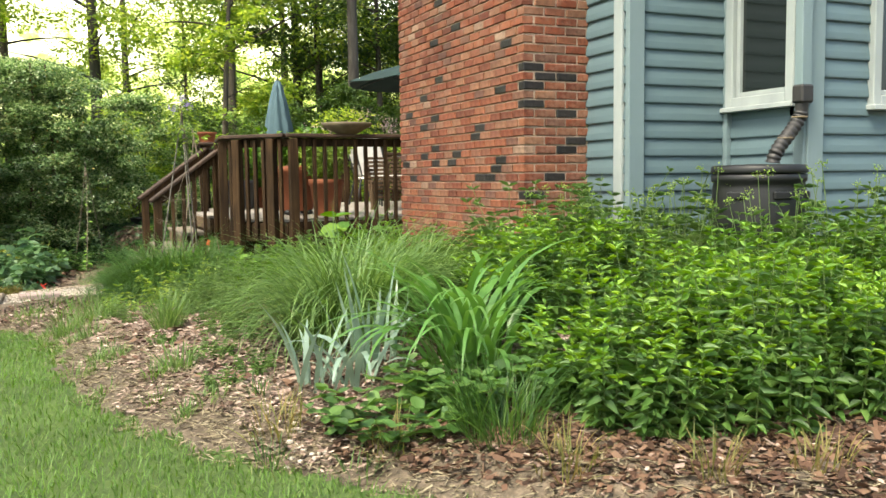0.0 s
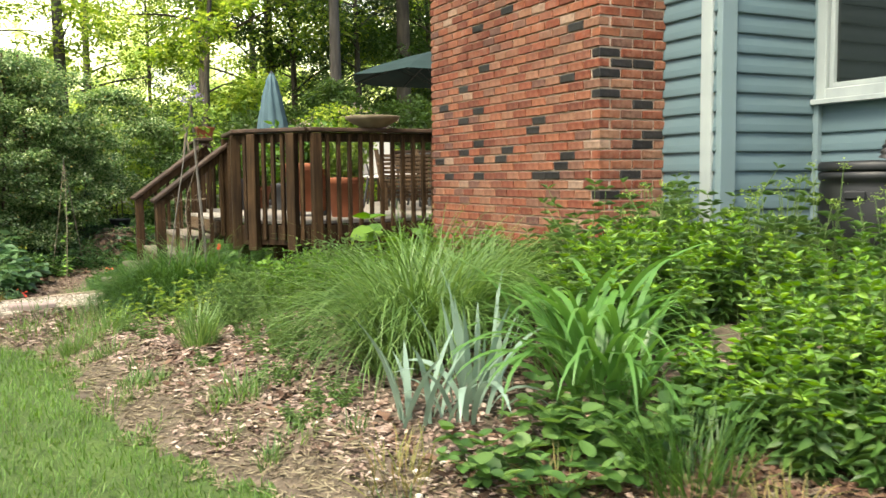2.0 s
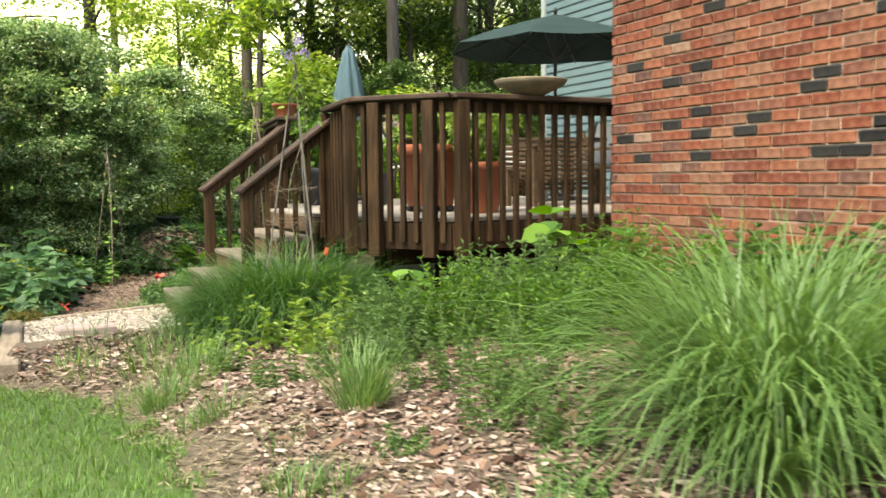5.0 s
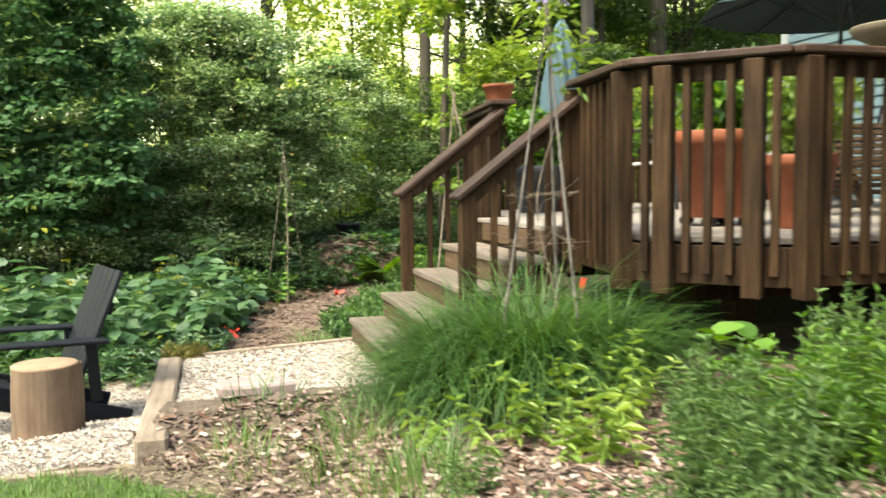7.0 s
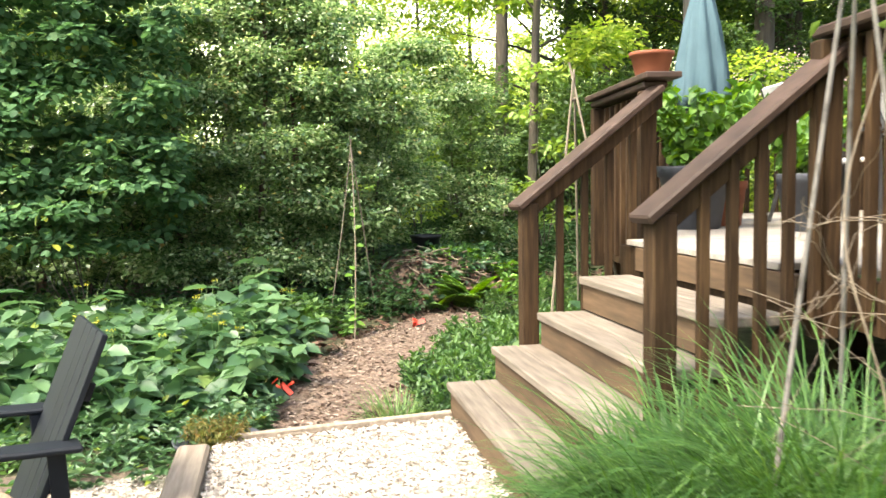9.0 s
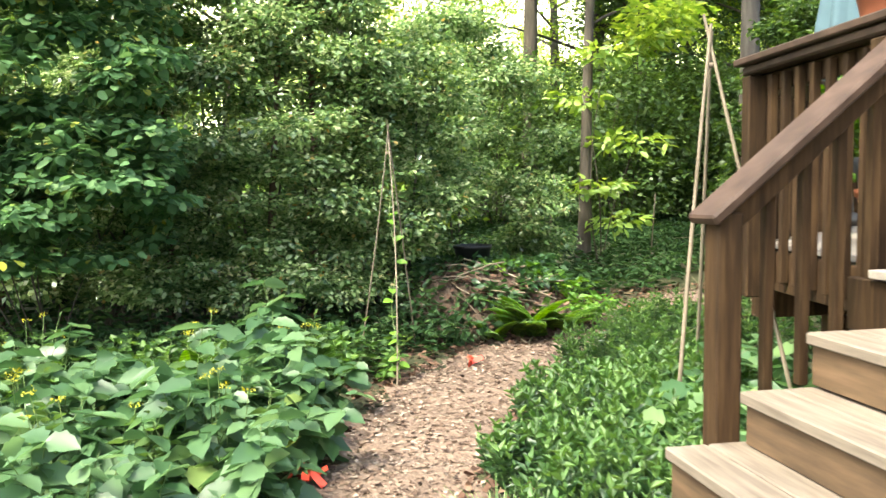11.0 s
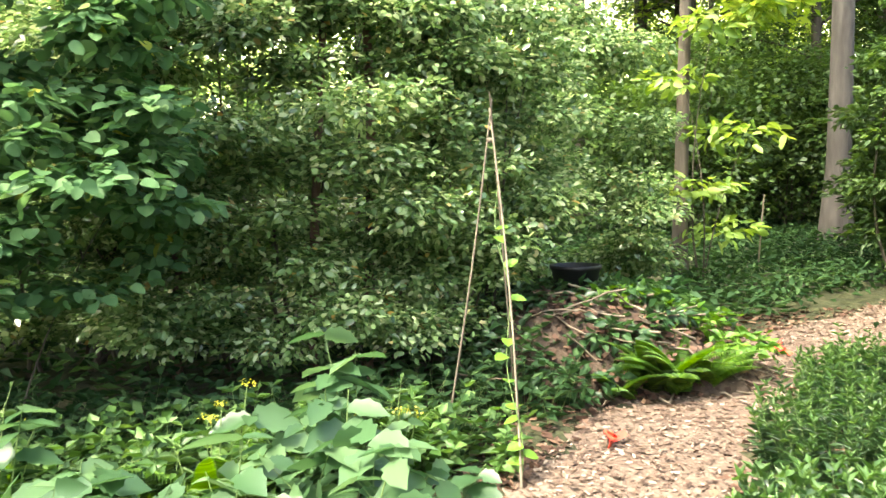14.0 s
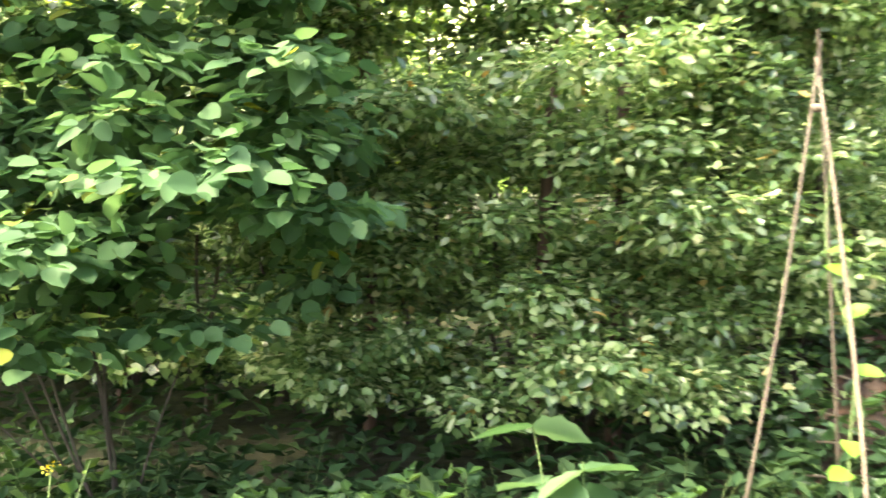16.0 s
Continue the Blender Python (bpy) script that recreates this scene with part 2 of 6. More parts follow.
M["chip_path"] = chip_mat("chip_path", [(0, (0.0407, 0.0244, 0.0163)), (.35, (0.111, 0.0703, 0.0488)), (.75, (0.196, 0.137, 0.0999)), (1, (0.34, 0.274, 0.215))])
M["chip_pale"] = chip_mat("chip_pale", [(0, (.14, .095, .07)), (.2, (.37, .32, .255)), (.9, (.56, .51, .44)), (1, (.11, .075, .05))])
M["leaf_dead"] = chip_mat("leaf_dead", [(0, (.032, .017, .010)), (.5, (.085, .044, .027)), (1, (.165, .10, .064))])
M["straw"] = chip_mat("chip_straw", [(0, (.09, .07, .04)), (.5, (.17, .14, .085)), (1, (.27, .23, .15))])
gm, gnt, gb = shader("window_glass", 0.03, 0, 0.6)
# opaque and near black, so the panes look into an unlit room
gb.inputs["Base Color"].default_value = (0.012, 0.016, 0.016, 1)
M["glass"] = gm


def brick_mat(name, stops, rough=.85, worn=1.0):
    m, nt, b = shader(name, rough, 0, .3)
    oi = nt.nodes.new("ShaderNodeObjectInfo")
    geo = nt.nodes.new("ShaderNodeNewGeometry")
    add = nt.nodes.new("ShaderNodeMath")
    add.operation = "ADD"
    nt.links.new(oi.outputs["Random"], add.inputs[0])
    nt.links.new(geo.outputs["Random Per Island"], add.inputs[1])
    fr = nt.nodes.new("ShaderNodeMath")
    fr.operation = "FRACT"
    nt.links.new(add.outputs[0], fr.inputs[0])
    col = ramp(nt, fr.outputs[0], stops)
    f = noise_tex(nt, 28, 5)
    col = mixc(nt, 1.0, col, ramp(nt, f, [(.25, (.5, .48, .46)), (.45, (.85, .84, .82)), (.7, (1.12, 1.1, 1.08))]), "MULTIPLY")
    smear = nt.nodes.new("ShaderNodeRGB")
    smear.outputs[0].default_value = (.29, .185, .135, 1)
    wear = ramp(nt, noise_tex(nt, 9, 6, (1, 1, 1), .7), [(.5, (0, 0, 0)), (.68, (.42 * worn,) * 3), (.78, (.65 * worn,) * 3)])
    col = mixc(nt, wear, col, smear.outputs[0])
    col = mixc(nt, 1.0, col, ramp(nt, noise_tex(nt, 1.6, 4), [(.3, (.68, .66, .66)), (.65, (1.0, 1.0, 1.0))]), "MULTIPLY")
    nt.links.new(col, b.inputs["Base Color"])
    bump(nt, b, f, .9, .006)
    return m


M["brick"] = brick_mat("brick_red", [(0, (.115, .032, .018)), (.25, (.19, .052, .026)), (.5, (.23, .082, .042)), (.7, (.165, .06, .038)), (.85, (.24, .115, .068)), (1, (.10, .045, .036))])
M["brickdark"] = brick_mat("brick_black", [(0, (.010, .009, .010)), (1, (.022, .02, .02))], .6, .08)
M["brickpale"] = brick_mat("brick_pale", [(0, (.24, .145, .10)), (1, (.28, .19, .14))])


# ---- mesh helpers ----
def part(name, data, material, parent=None, label=""):
    """One mesh object from a bmesh or mesh, under a thing or a part."""
    if isinstance(data, bmesh.types.BMesh):
        me = bpy.data.meshes.new(name)
        data.normal_update()
        data.to_mesh(me)
        data.free()
    else:
        me = data
    if material and not me.materials:
        me.materials.append(M[material])
    ob = new(name, me)
    ob.parent = parent
    if label:
        ob["label"] = label
    return ob


def thing(name, label, category, at=(0, 0, 0), rz=0.0, group="", kind=""):
    e = new(name)
    e.empty_display_size = 0.1
    e.matrix_world = pose(*at, 0, 0, rz)
    return tagged(e, label, category, group, kind)


def box(bm, c, s, rot=None, bev=0.0):
    """A box of size s at c, edges eased by bev."""
    m = Matrix.Translation(c) @ (rot.to_4x4() if rot else Matrix())
    r = bmesh.ops.create_cube(bm, size=1, matrix=m @ Matrix.Diagonal((*s, 1)))
    if bev:
        vs = set(r["verts"])
        bmesh.ops.bevel(bm, geom=[e for e in bm.edges if e.verts[0] in vs], offset=bev, segments=1, affect="EDGES")
    return bm


def boxed(c, s, rot=None, bev=0.004):
    return box(bmesh.new(), c, s, rot, bev)


def beam(a, b, w, h, bev=0.004):
    """A squared timber from a to b, w across and h deep."""
    a, b = Vector(a), Vector(b)
    d = b - a
    rot = d.to_track_quat("Y", "Z").to_matrix()
    return boxed((a + b) / 2, (w, d.length, h), rot, bev)


def lathe(profile, n=32, at=(0, 0, 0), lean=None):
    """A turned body from (radius, height) pairs."""
    bm = bmesh.new()
    rings = []
    for r, z in profile:
        rings.append([bm.verts.new((at[0] + r * math.cos(2 * math.pi * i / n), at[1] + r * math.sin(2 * math.pi * i / n), at[2] + z)) for i in range(n)])
    for a, b in zip(rings, rings[1:]):
        for i in range(n):
            bm.faces.new((a[i], a[(i + 1) % n], b[(i + 1) % n], b[i]))
    bm.faces.new(rings[0][::-1])
    bm.faces.new(rings[-1])
    for f in bm.faces:
        f.smooth = True
    return bm


def np_mesh(name, verts, quads, smooth=False):
    me = bpy.data.meshes.new(name)
    v, q = np.ascontiguousarray(verts, np.float32).reshape(-1, 3), np.ascontiguousarray(quads, np.int32).reshape(-1, 4)
    me.vertices.add(len(v))
    me.vertices.foreach_set("co", v.ravel())
    me.loops.add(q.size)
    me.loops.foreach_set("vertex_index", q.ravel())
    me.polygons.add(len(q))
    me.polygons.foreach_set("loop_start", np.arange(0, q.size, 4, dtype=np.int32))
    me.polygons.foreach_set("loop_total", np.full(len(q), 4, np.int32))
    if smooth:
        me.polygons.foreach_set("use_smooth", np.ones(len(q), bool))
    me.update(calc_edges=True)
    return me


def joined(name, pieces, smooth=False):
    vs, qs, k = [], [], 0
    for v, q in pieces:
        v = v.reshape(-1, 3)
        vs.append(v)
        qs.append(q.reshape(-1, 4) + k)
        k += len(v)
    return np_mesh(name, np.concatenate(vs), np.concatenate(qs), smooth)


def template(stations, fold=0.08, droop=0.15):
    """A leaf along u with half-widths, folded along its rib and drooping to the tip."""
    pts, q = [], []
    for u, w in stations:
        z = -droop * u * u
        pts += [(u, -w, z + fold * w), (u, 0, z - fold * w), (u, w, z + fold * w)]
    for i in range(len(stations) - 1):
        a = 3 * i
        q += [(a, a + 1, a + 4, a + 3), (a + 1, a + 2, a + 5, a + 4)]
    return np.array(pts), np.array(q)


SIMPLE = (np.array([(0, 0, 0), (.45, -.5, .06), (1, 0, -.12), (.45, .5, .06)], float), np.array([(0, 1, 2, 3)]))
OVAL = template([(0, .04), (.4, .5), (1, .03)], .25, .15)
LANCE = template([(0, .05), (.35, .5), (.7, .32), (1, .02)], .3, .25)
ROUND = template([(0, .12), (.12, .40), (.45, .5), (.78, .36), (1, .03)], .15, .22)
LOBED = template([(0, .06), (.12, .40), (.27, .36), (.42, .52), (.56, .40), (.7, .38), (.84, .19), (1, .02)], .12, .22)
HEX = (np.array([(0, 0, 0), (.28, -.42, .05), (.72, -.36, .01), (1, 0, -.14), (.72, .36, .01), (.28, .42, .05)], float), np.array([(0, 1, 2, 3), (0, 3, 4, 5)]))
CHIP = (np.array([(0, -.5, .0), (1, -.4, .05), (1, .45, .0), (0, .5, .06)], float), np.array([(0, 1, 2, 3)]))


def unit(a):
    return a / np.maximum(np.linalg.norm(a, axis=-1, keepdims=True), 1e-9)


def leaves(P, D, U, L, W, tm):
    """Leaves at P, pointing along D, faces towards U; arrays of lengths and widths."""
    P, D = np.asarray(P, float), unit(np.asarray(D, float))
    S = unit(np.cross(D, U) + 1e-6)
    N = np.cross(S, D)
    k, q = tm
    L, W = np.broadcast_to(L, len(P)), np.broadcast_to(W, len(P))
    v = P[:, None] + (L[:, None] * k[None, :, 0])[..., None] * D[:, None] + (W[:, None] * k[None, :, 1])[..., None] * S[:, None] + (L[:, None] * k[None, :, 2])[..., None] * N[:, None]
    return v, (q[None] + (np.arange(len(P)) * len(k))[:, None, None])


def blades(P, az, tilt, curl, L, W, seg=5):
    """Arching blades rooted at P."""
    n = len(P)
    s = (np.arange(seg) + .5) / seg
    th = np.broadcast_to(tilt, n)[:, None] + np.broadcast_to(curl, n)[:, None] * s[None] ** 1.3
    st = np.broadcast_to(L, n)[:, None] / seg
    h = np.concatenate([np.zeros((n, 1)), np.cumsum(np.sin(th) * st, 1)], 1)
    z = np.concatenate([np.zeros((n, 1)), np.cumsum(np.cos(th) * st, 1)], 1)
    C = np.stack([P[:, :1] + h * np.cos(az)[:, None], P[:, 1:2] + h * np.sin(az)[:, None], P[:, 2:3] + z], -1)
    u = np.arange(seg + 1) / seg
    wd = np.minimum(1.0, .5 + 1.5 * u) * (1 - u ** 3 * .95) * .5
    S = np.stack([-np.sin(az), np.cos(az), R.uniform(-.3, .3, n)], -1)
    off = (np.broadcast_to(W, n)[:, None] * wd[None])[..., None] * S[:, None]
    v = np.stack([C - off, C + off], 2).reshape(n, -1, 3)
    i = np.arange(seg)
    q = np.stack([2 * i, 2 * i + 1, 2 * i + 3, 2 * i + 2], -1)
    return v, q[None] + (np.arange(n) * 2 * (seg + 1))[:, None, None]


def tubes(C, r, sides=3):
    """Thin stalks along polylines C (n, k, 3) with radii r (n, k)."""
    C = np.asarray(C, float)
    n, k, _ = C.shape
    T = unit(np.gradient(C, axis=1))
    ref = np.where(np.abs(T[..., 2:3]) > .9, np.array([1., 0, 0]), np.array([0, 0, 1.]))
    A = unit(np.cross(T, ref))
    B = np.cross(T, A)
    a = 2 * np.pi * np.arange(sides) / sides
    r = np.broadcast_to(r, (n, k))
    v = C[:, :, None] + r[:, :, None, None] * (np.cos(a)[:, None] * A[:, :, None] + np.sin(a)[:, None] * B[:, :, None])
    v = v.reshape(n, -1, 3)
    i, j = np.meshgrid(np.arange(k - 1), np.arange(sides), indexing="ij")
    q = np.stack([i * sides + j, i * sides + (j + 1) % sides, (i + 1) * sides + (j + 1) % sides, (i + 1) * sides + j], -1).reshape(-1, 4)
    return v, q[None] + (np.arange(n) * k * sides)[:, None, None]


def sphere_dirs(n):
    return unit(R.normal(size=(n, 3)))


def smooth01(x):
    x = np.clip(x, 0, 1)
    return x * x * (3 - 2 * x)


# ---- lie of the land ----
EDGE_Y = [-30, 0.0, 2.0, 2.8, 3.4, 3.9, 4.6, 5.4, 7.0, 8.3, 8.75, 9.2, 9.5]
EDGE_X = [14, 4.2, 2.05, 1.33, .82, .47, .2, .02, -.12, -.27, -.6, -1.2, -3.0]
PATH_P = np.array([(-.1, 11.3), (-.28, 12.1), (.05, 12.8), (.28, 13.35), (.72, 14.25), (1.3, 14.95), (1.9, 15.6), (2.5, 16.0), (3.5, 16.7), (5.0, 17.3), (8.0, 17.6)])


def edge(y):
    return np.interp(y, EDGE_Y, EDGE_X)


def path_gap(x, y):
    """How far a place lies from the middle of the path."""
    d = np.full(np.broadcast(x, y).shape, 1e9)
    for a, b in zip(PATH_P, PATH_P[1:]):
        e = b - a
        t = np.clip(((x - a[0]) * e[0] + (y - a[1]) * e[1]) / (e @ e), 0, 1)
        d = np.minimum(d, np.hypot(x - a[0] - t * e[0], y - a[1] - t * e[1]))
    return d


def height(x, y):
    x, y = np.asarray(x, float), np.asarray(y, float)
    z = .30 - .13 * smooth01((y - 5.5) / 3.3) - .09 * smooth01((y - 9) / 2.5)
    z = z + .06 * smooth01((y - 13) / 2) + .27 * smooth01((y - 15) / 5) + .012 * np.maximum(y - 19, 0)
    d = x - edge(y)
    bed = .13 * smooth01((d + .05) / .5) + .24 * smooth01((d - .4) / 2.4)
    z = z + bed * (1 - smooth01((y - 8.2) / 2.6))
    z = z + .10 * smooth01((x - .3) / .8) * smooth01((y - 8.6) / 1.5) * (1 - smooth01((y - 10.8) / 1.5))
    low = smooth01((-.72 - x) / .07) * smooth01((y - 9.0) / .25) * (1 - smooth01((y - 10.9) / 1.0))
    z = z - .10 * low
    z = z - .10 * np.exp(-((x + .6) / .28) ** 2 - ((y - 9.2) / .38) ** 2)
    ter = smooth01((x + .72) / .06) * (1 - smooth01((x - .6) / .2)) * smooth01((y - 9.7) / .3) * (1 - smooth01((y - 11.22) / .2))
    z = z * (1 - ter) + ter * (.185 + .055 * (x + .7))
    return z + .012 * np.sin(2.1 * x + 1.3 * y) * np.sin(1.7 * y - .8 * x)


def on(x, y, dz=0.0):
    return (x, y, float(height(x, y)) + dz)


def zone(x, y):
    """0 wood floor, 1 turf, 2 mulch, 3 path, 4 pale chips."""
    w = .06 * np.sin(7 * x + 3 * y) + .04 * np.sin(13 * y - 5 * x)
    k = np.zeros(np.broadcast(x, y).shape, int)
    k[(y < 9.25 + w) & (x < 14)] = 1
    k[(x > edge(y) + w) & (y < 11.5)] = 2
    k[(path_gap(x, y) < .42 + w)] = 3
    k[(x < -.82) & (x > -2.6) & (y > 9.22 + w * .5) & (y < 11.3 + w)] = 4
    k[(x > -.68) & (x < .48) & (y > 9.9 + .08 * (x + .7) + w * .5) & (y < 11.3)] = 4
    return k


def spread(a, b, d, step, power):
    c = np.arange(a, b + 1e-6, d)
    lo, hi = [a], [b]
    s = d
    while hi[-1] < 700:
        s *= power
        hi.append(hi[-1] + s)
        lo.append(lo[-1] - s)
    return np.array(sorted(lo[1:]) + list(c) + hi[1:])


gx, gy = spread(-4, 9, .055, .06, 1.25), spread(1.0, 19.0, .055, .06, 1.25)
X, Y = np.meshgrid(gx, gy, indexing="ij")
far = smooth01((np.hypot(X, Y - 10) - 25) / 60)
Z = np.where(far > 0, height(X, np.minimum(Y, 60)) * (1 - .3 * far), height(X, Y)) + .006 * R.normal(size=X.shape) * (far == 0)
nx, ny = X.shape
I = np.arange(nx * ny).reshape(nx, ny)
quads = np.stack([I[:-1, :-1], I[1:, :-1], I[1:, 1:], I[:-1, 1:]], -1).reshape(-1, 4)
gme = np_mesh("ground", np.stack([X, Y, Z], -1), quads, True)
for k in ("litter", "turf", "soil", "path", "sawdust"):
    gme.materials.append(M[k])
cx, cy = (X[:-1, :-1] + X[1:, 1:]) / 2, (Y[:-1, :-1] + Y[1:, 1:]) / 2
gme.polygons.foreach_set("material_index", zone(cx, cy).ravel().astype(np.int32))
ground = tagged(part("ground", gme, None), "garden ground of turf, mulch beds, chip path and forest floor", "ground", kind="structure")


# ---- house: lap-sided walls, brick chimney ----
LAP = .127


def siding_board(length):
    prof = [(0, 0), (-.016, -.004), (-.024, .002), (-.025, .012), (-.021, .05), (-.003, LAP + .002), (0, LAP + .002)]
    bm = bmesh.new()
    ends = [[bm.verts.new((x, y, z)) for y, z in prof] for x in (0, length)]
    n = len(prof)
    for i in range(n):
        bm.faces.new((ends[0][i], ends[1][i], ends[1][(i + 1) % n], ends[0][(i + 1) % n]))
    bm.faces.new(ends[0][::-1])
    bm.faces.new(ends[1])
    bmesh.ops.recalc_face_normals(bm, faces=bm.faces)
    me = bpy.data.meshes.new("siding_board")
    bm.to_mesh(me)
    bm.free()
    me.materials.append(M["siding"])
    return me


def lapped(name, a, b, z0, z1, openings=(), label="wall of pale blue lap siding", thick=.14):
    """A sided wall from a to b (seen with a on the left), with openings (u0, u1, zb, zt) cut through."""
    a, b = Vector((*a, 0)), Vector((*b, 0))
    d = (b - a).normalized()
    L = (b - a).length
    m = Matrix.Translation(a) @ Matrix.Rotation(math.atan2(d.y, d.x), 4, "Z")
    us = sorted({0, L, *[u for o in openings for u in o[:2]]})
    bm = bmesh.new()
    for u0, u1 in zip(us, us[1:]):
        cut = [o for o in openings if o[0] <= u0 + 1e-4 and o[1] >= u1 - 1e-4]
        spans = [(z0, cut[0][2]), (cut[0][3], z1)] if cut else [(z0, z1)]
        for s, t in spans:
            box(bm, ((u0 + u1) / 2, thick / 2, (s + t) / 2), (u1 - u0, thick, t - s))
    w = part(name, bm, "siding")
    w.matrix_world = m
    tagged(w, label, "wall", kind="structure")
    meshes = {}
    z = z0
    while z < z1 - .05:
        cut = [o for o in openings if o[2] < z + LAP * .75 and o[3] > z + LAP * .25]
        stops = [0]
        for o in sorted(cut):
            stops += [o[0], o[1]]
        stops.append(L)
        for u0, u1 in zip(stops[::2], stops[1::2]):
            ln = round(u1 - u0, 3)
            if ln < .02:
                continue
            if ln not in meshes:
                meshes[ln] = siding_board(ln)
            o = part("siding_board", meshes[ln], None, w)
            o.location = (u0, -.001, z)
        z += LAP
    return w


def upright(name, c, s, material, label, cat="trim"):
    return tagged(part(name, boxed(c, s, None, .004), material), label, cat, kind="structure")


Z0 = .62
wall_w = lapped("wall_west", (3.70, 8.9), (3.70, 5.15), Z0, 5.4)
wall_s = lapped("wall_south", (3.70, 5.15), (4.60, 5.15), Z0, 5.4)
wall_bw = lapped("wall_bay_west", (4.60, 5.15), (4.60, 4.40), Z0, 5.4, [(.04, .70, 1.98, 3.4)])
wall_bs = lapped("wall_bay_south", (4.60, 4.40), (12.0, 4.40), Z0, 5.4, [(.56, 1.9, 1.96, 3.4)])
wall_r = lapped("wall_rear", (7.4, 15.9), (7.4, 8.9), .7, 6.2, [(2.6, 3.5, 1.12, 3.15), (5.1, 6.2, 2.0, 3.2)], "rear house wall of pale blue lap siding")
wall_b = lapped("wall_back", (7.4, 8.9), (3.70, 8.9), .7, 5.4)
wall_n = lapped("wall_north", (12.0, 15.9), (7.4, 15.9), .7, 6.2)
wall_e = lapped("wall_east", (12.0, 4.4), (12.0, 15.9), .7, 6.2)
upright("trim_white", (3.675, 5.225, 3.0), (.03, .10, 4.8), "white_paint", "white corner board on blue siding")
upright("trim_corner", (3.735, 5.12, 3.0), (.13, .05, 4.8), "trimblue", "pale blue corner post of the siding")
upright("trim_inner", (4.565, 5.115, 3.0), (.05, .05, 4.8), "trimblue", "pale blue inside corner strip")
upright("trim_bay", (4.64, 4.37, 3.0), (.14, .05, 4.8), "trimblue", "pale blue corner post of the bay")
upright("trim_bay_side", (4.572, 4.41, 3.0), (.05, .09, 4.8), "trimblue", "pale blue corner post side")
upright("trim_rear", (7.37, 15.84, 3.4), (.05, .12, 5.6), "white_paint", "white corner board of rear wall")
for nm, c, s in (("roof_main", (6.8, 6.7, 5.5), (6.9, 5.4, .16)), ("roof_rear", (9.7, 12.4, 6.3), (5.4, 7.8, .16))):
    upright(nm, c, s, "shingle", "grey shingled house roof above the siding", "roof")


def window(name, at, rz, w, z0, z1, label):
    """A casement in its opening: frame, sill, sash, glass."""
    e = thing(name, label, "window", at, rz, kind="structure")
    bm = bmesh.new()
    h = z1 - z0
    f = .075
    for c, s in (((f / 2, 0, h / 2), (f, .10, h)), ((w - f / 2, 0, h / 2), (f, .10, h)), ((w / 2, 0, f / 2), (w - 2 * f, .10, f)), ((w / 2, 0, h - f / 2), (w - 2 * f, .10, f))):
        box(bm, c, s, None, .006)
    part("window_frame", bm, "white_paint", e)
    bm = bmesh.new()
    k, i = .035, f + .002
    for c, s in (((i + k / 2, .012, h / 2), (k, .05, h - 2 * i)), ((w - i - k / 2, .012, h / 2), (k, .05, h - 2 * i)), ((w / 2, .012, i + k / 2), (w - 2 * (i + k), .05, k)), ((w / 2, .012, h - i - k / 2), (w - 2 * (i + k), .05, k))):
        box(bm, c, s, None, .004)
    part("sash", bm, "white_paint", e)
    part("window_sill", boxed((w / 2, -.035, -.012), (w + .04, .09, .035)), "white_paint", e)
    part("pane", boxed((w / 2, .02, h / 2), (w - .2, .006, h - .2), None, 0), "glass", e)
    # dark sheet added behind the pane in place of room shade
    part("blind", boxed((w / 2, .08, h / 2), (w - .05, .01, h - .05), None, 0), "metal_dark", e, "dark sheet standing in for the unlit room")
    return e


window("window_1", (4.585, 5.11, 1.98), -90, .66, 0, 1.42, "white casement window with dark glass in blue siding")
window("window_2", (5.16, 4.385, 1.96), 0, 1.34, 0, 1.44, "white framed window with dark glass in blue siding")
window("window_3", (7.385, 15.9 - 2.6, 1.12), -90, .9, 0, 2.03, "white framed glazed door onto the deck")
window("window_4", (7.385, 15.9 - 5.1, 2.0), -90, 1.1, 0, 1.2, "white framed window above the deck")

# rain barrel with its flexible spout
barrel = thing("rain_barrel", "black plastic rain barrel under a dark downspout", "barrel", (4.2, 4.40, .7))
part("body", lathe([(.24, 0), (.27, .04), (.295, .2), (.30, .45), (.295, .7), (.285, .74), (.30, .75), (.30, .79), (.28, .80)], 40), "blackplastic", barrel)
part("lid", lathe([(.30, .80), (.305, .81), (.305, .84), (.29, .855), (.05, .862)], 40), "blackplastic", barrel)
for i in range(3):
    a = 200 + 55 * i
    part("handle", boxed((.3 * math.cos(radians(a)), .3 * math.sin(radians(a)), .66), (.03, .12, .05), Euler((0, 0, radians(a))).to_matrix(), .008), "blackplastic", barrel)
spout = thing("downspout", "dark corrugated downspout elbow leading into a rain barrel", "downspout", (0, 0, 0))
n = 60
u = np.linspace(0, 1, n)
C = np.stack([4.50 - .20 * smooth01((u - .2) / .8), 4.33 + .05 * u, 2.0 - .43 * u], -1)
part("hose", np_mesh("hose", *[k for k in tubes(C[None], (.042 + .007 * (np.arange(n) % 4 > 1) * (u > .22))[None], 14)], True), "spout", spout)
part("collar", boxed((4.50, 4.33, 2.02), (.11, .095, .12), None, .012), "spout", spout)
for k in (.3, .62):
    i = int(k * n)
    part("hose_band", lathe([(.052, -.006), (.054, 0), (.052, .006)], 20, tuple(C[i])), "bowl", spout, "pale band round the hose")
downpipe = upright("downpipe", (4.50, 4.33, 3.72), (.085, .065, 3.3), "trimblue", "pale blue downpipe on the bay corner", "downspout")

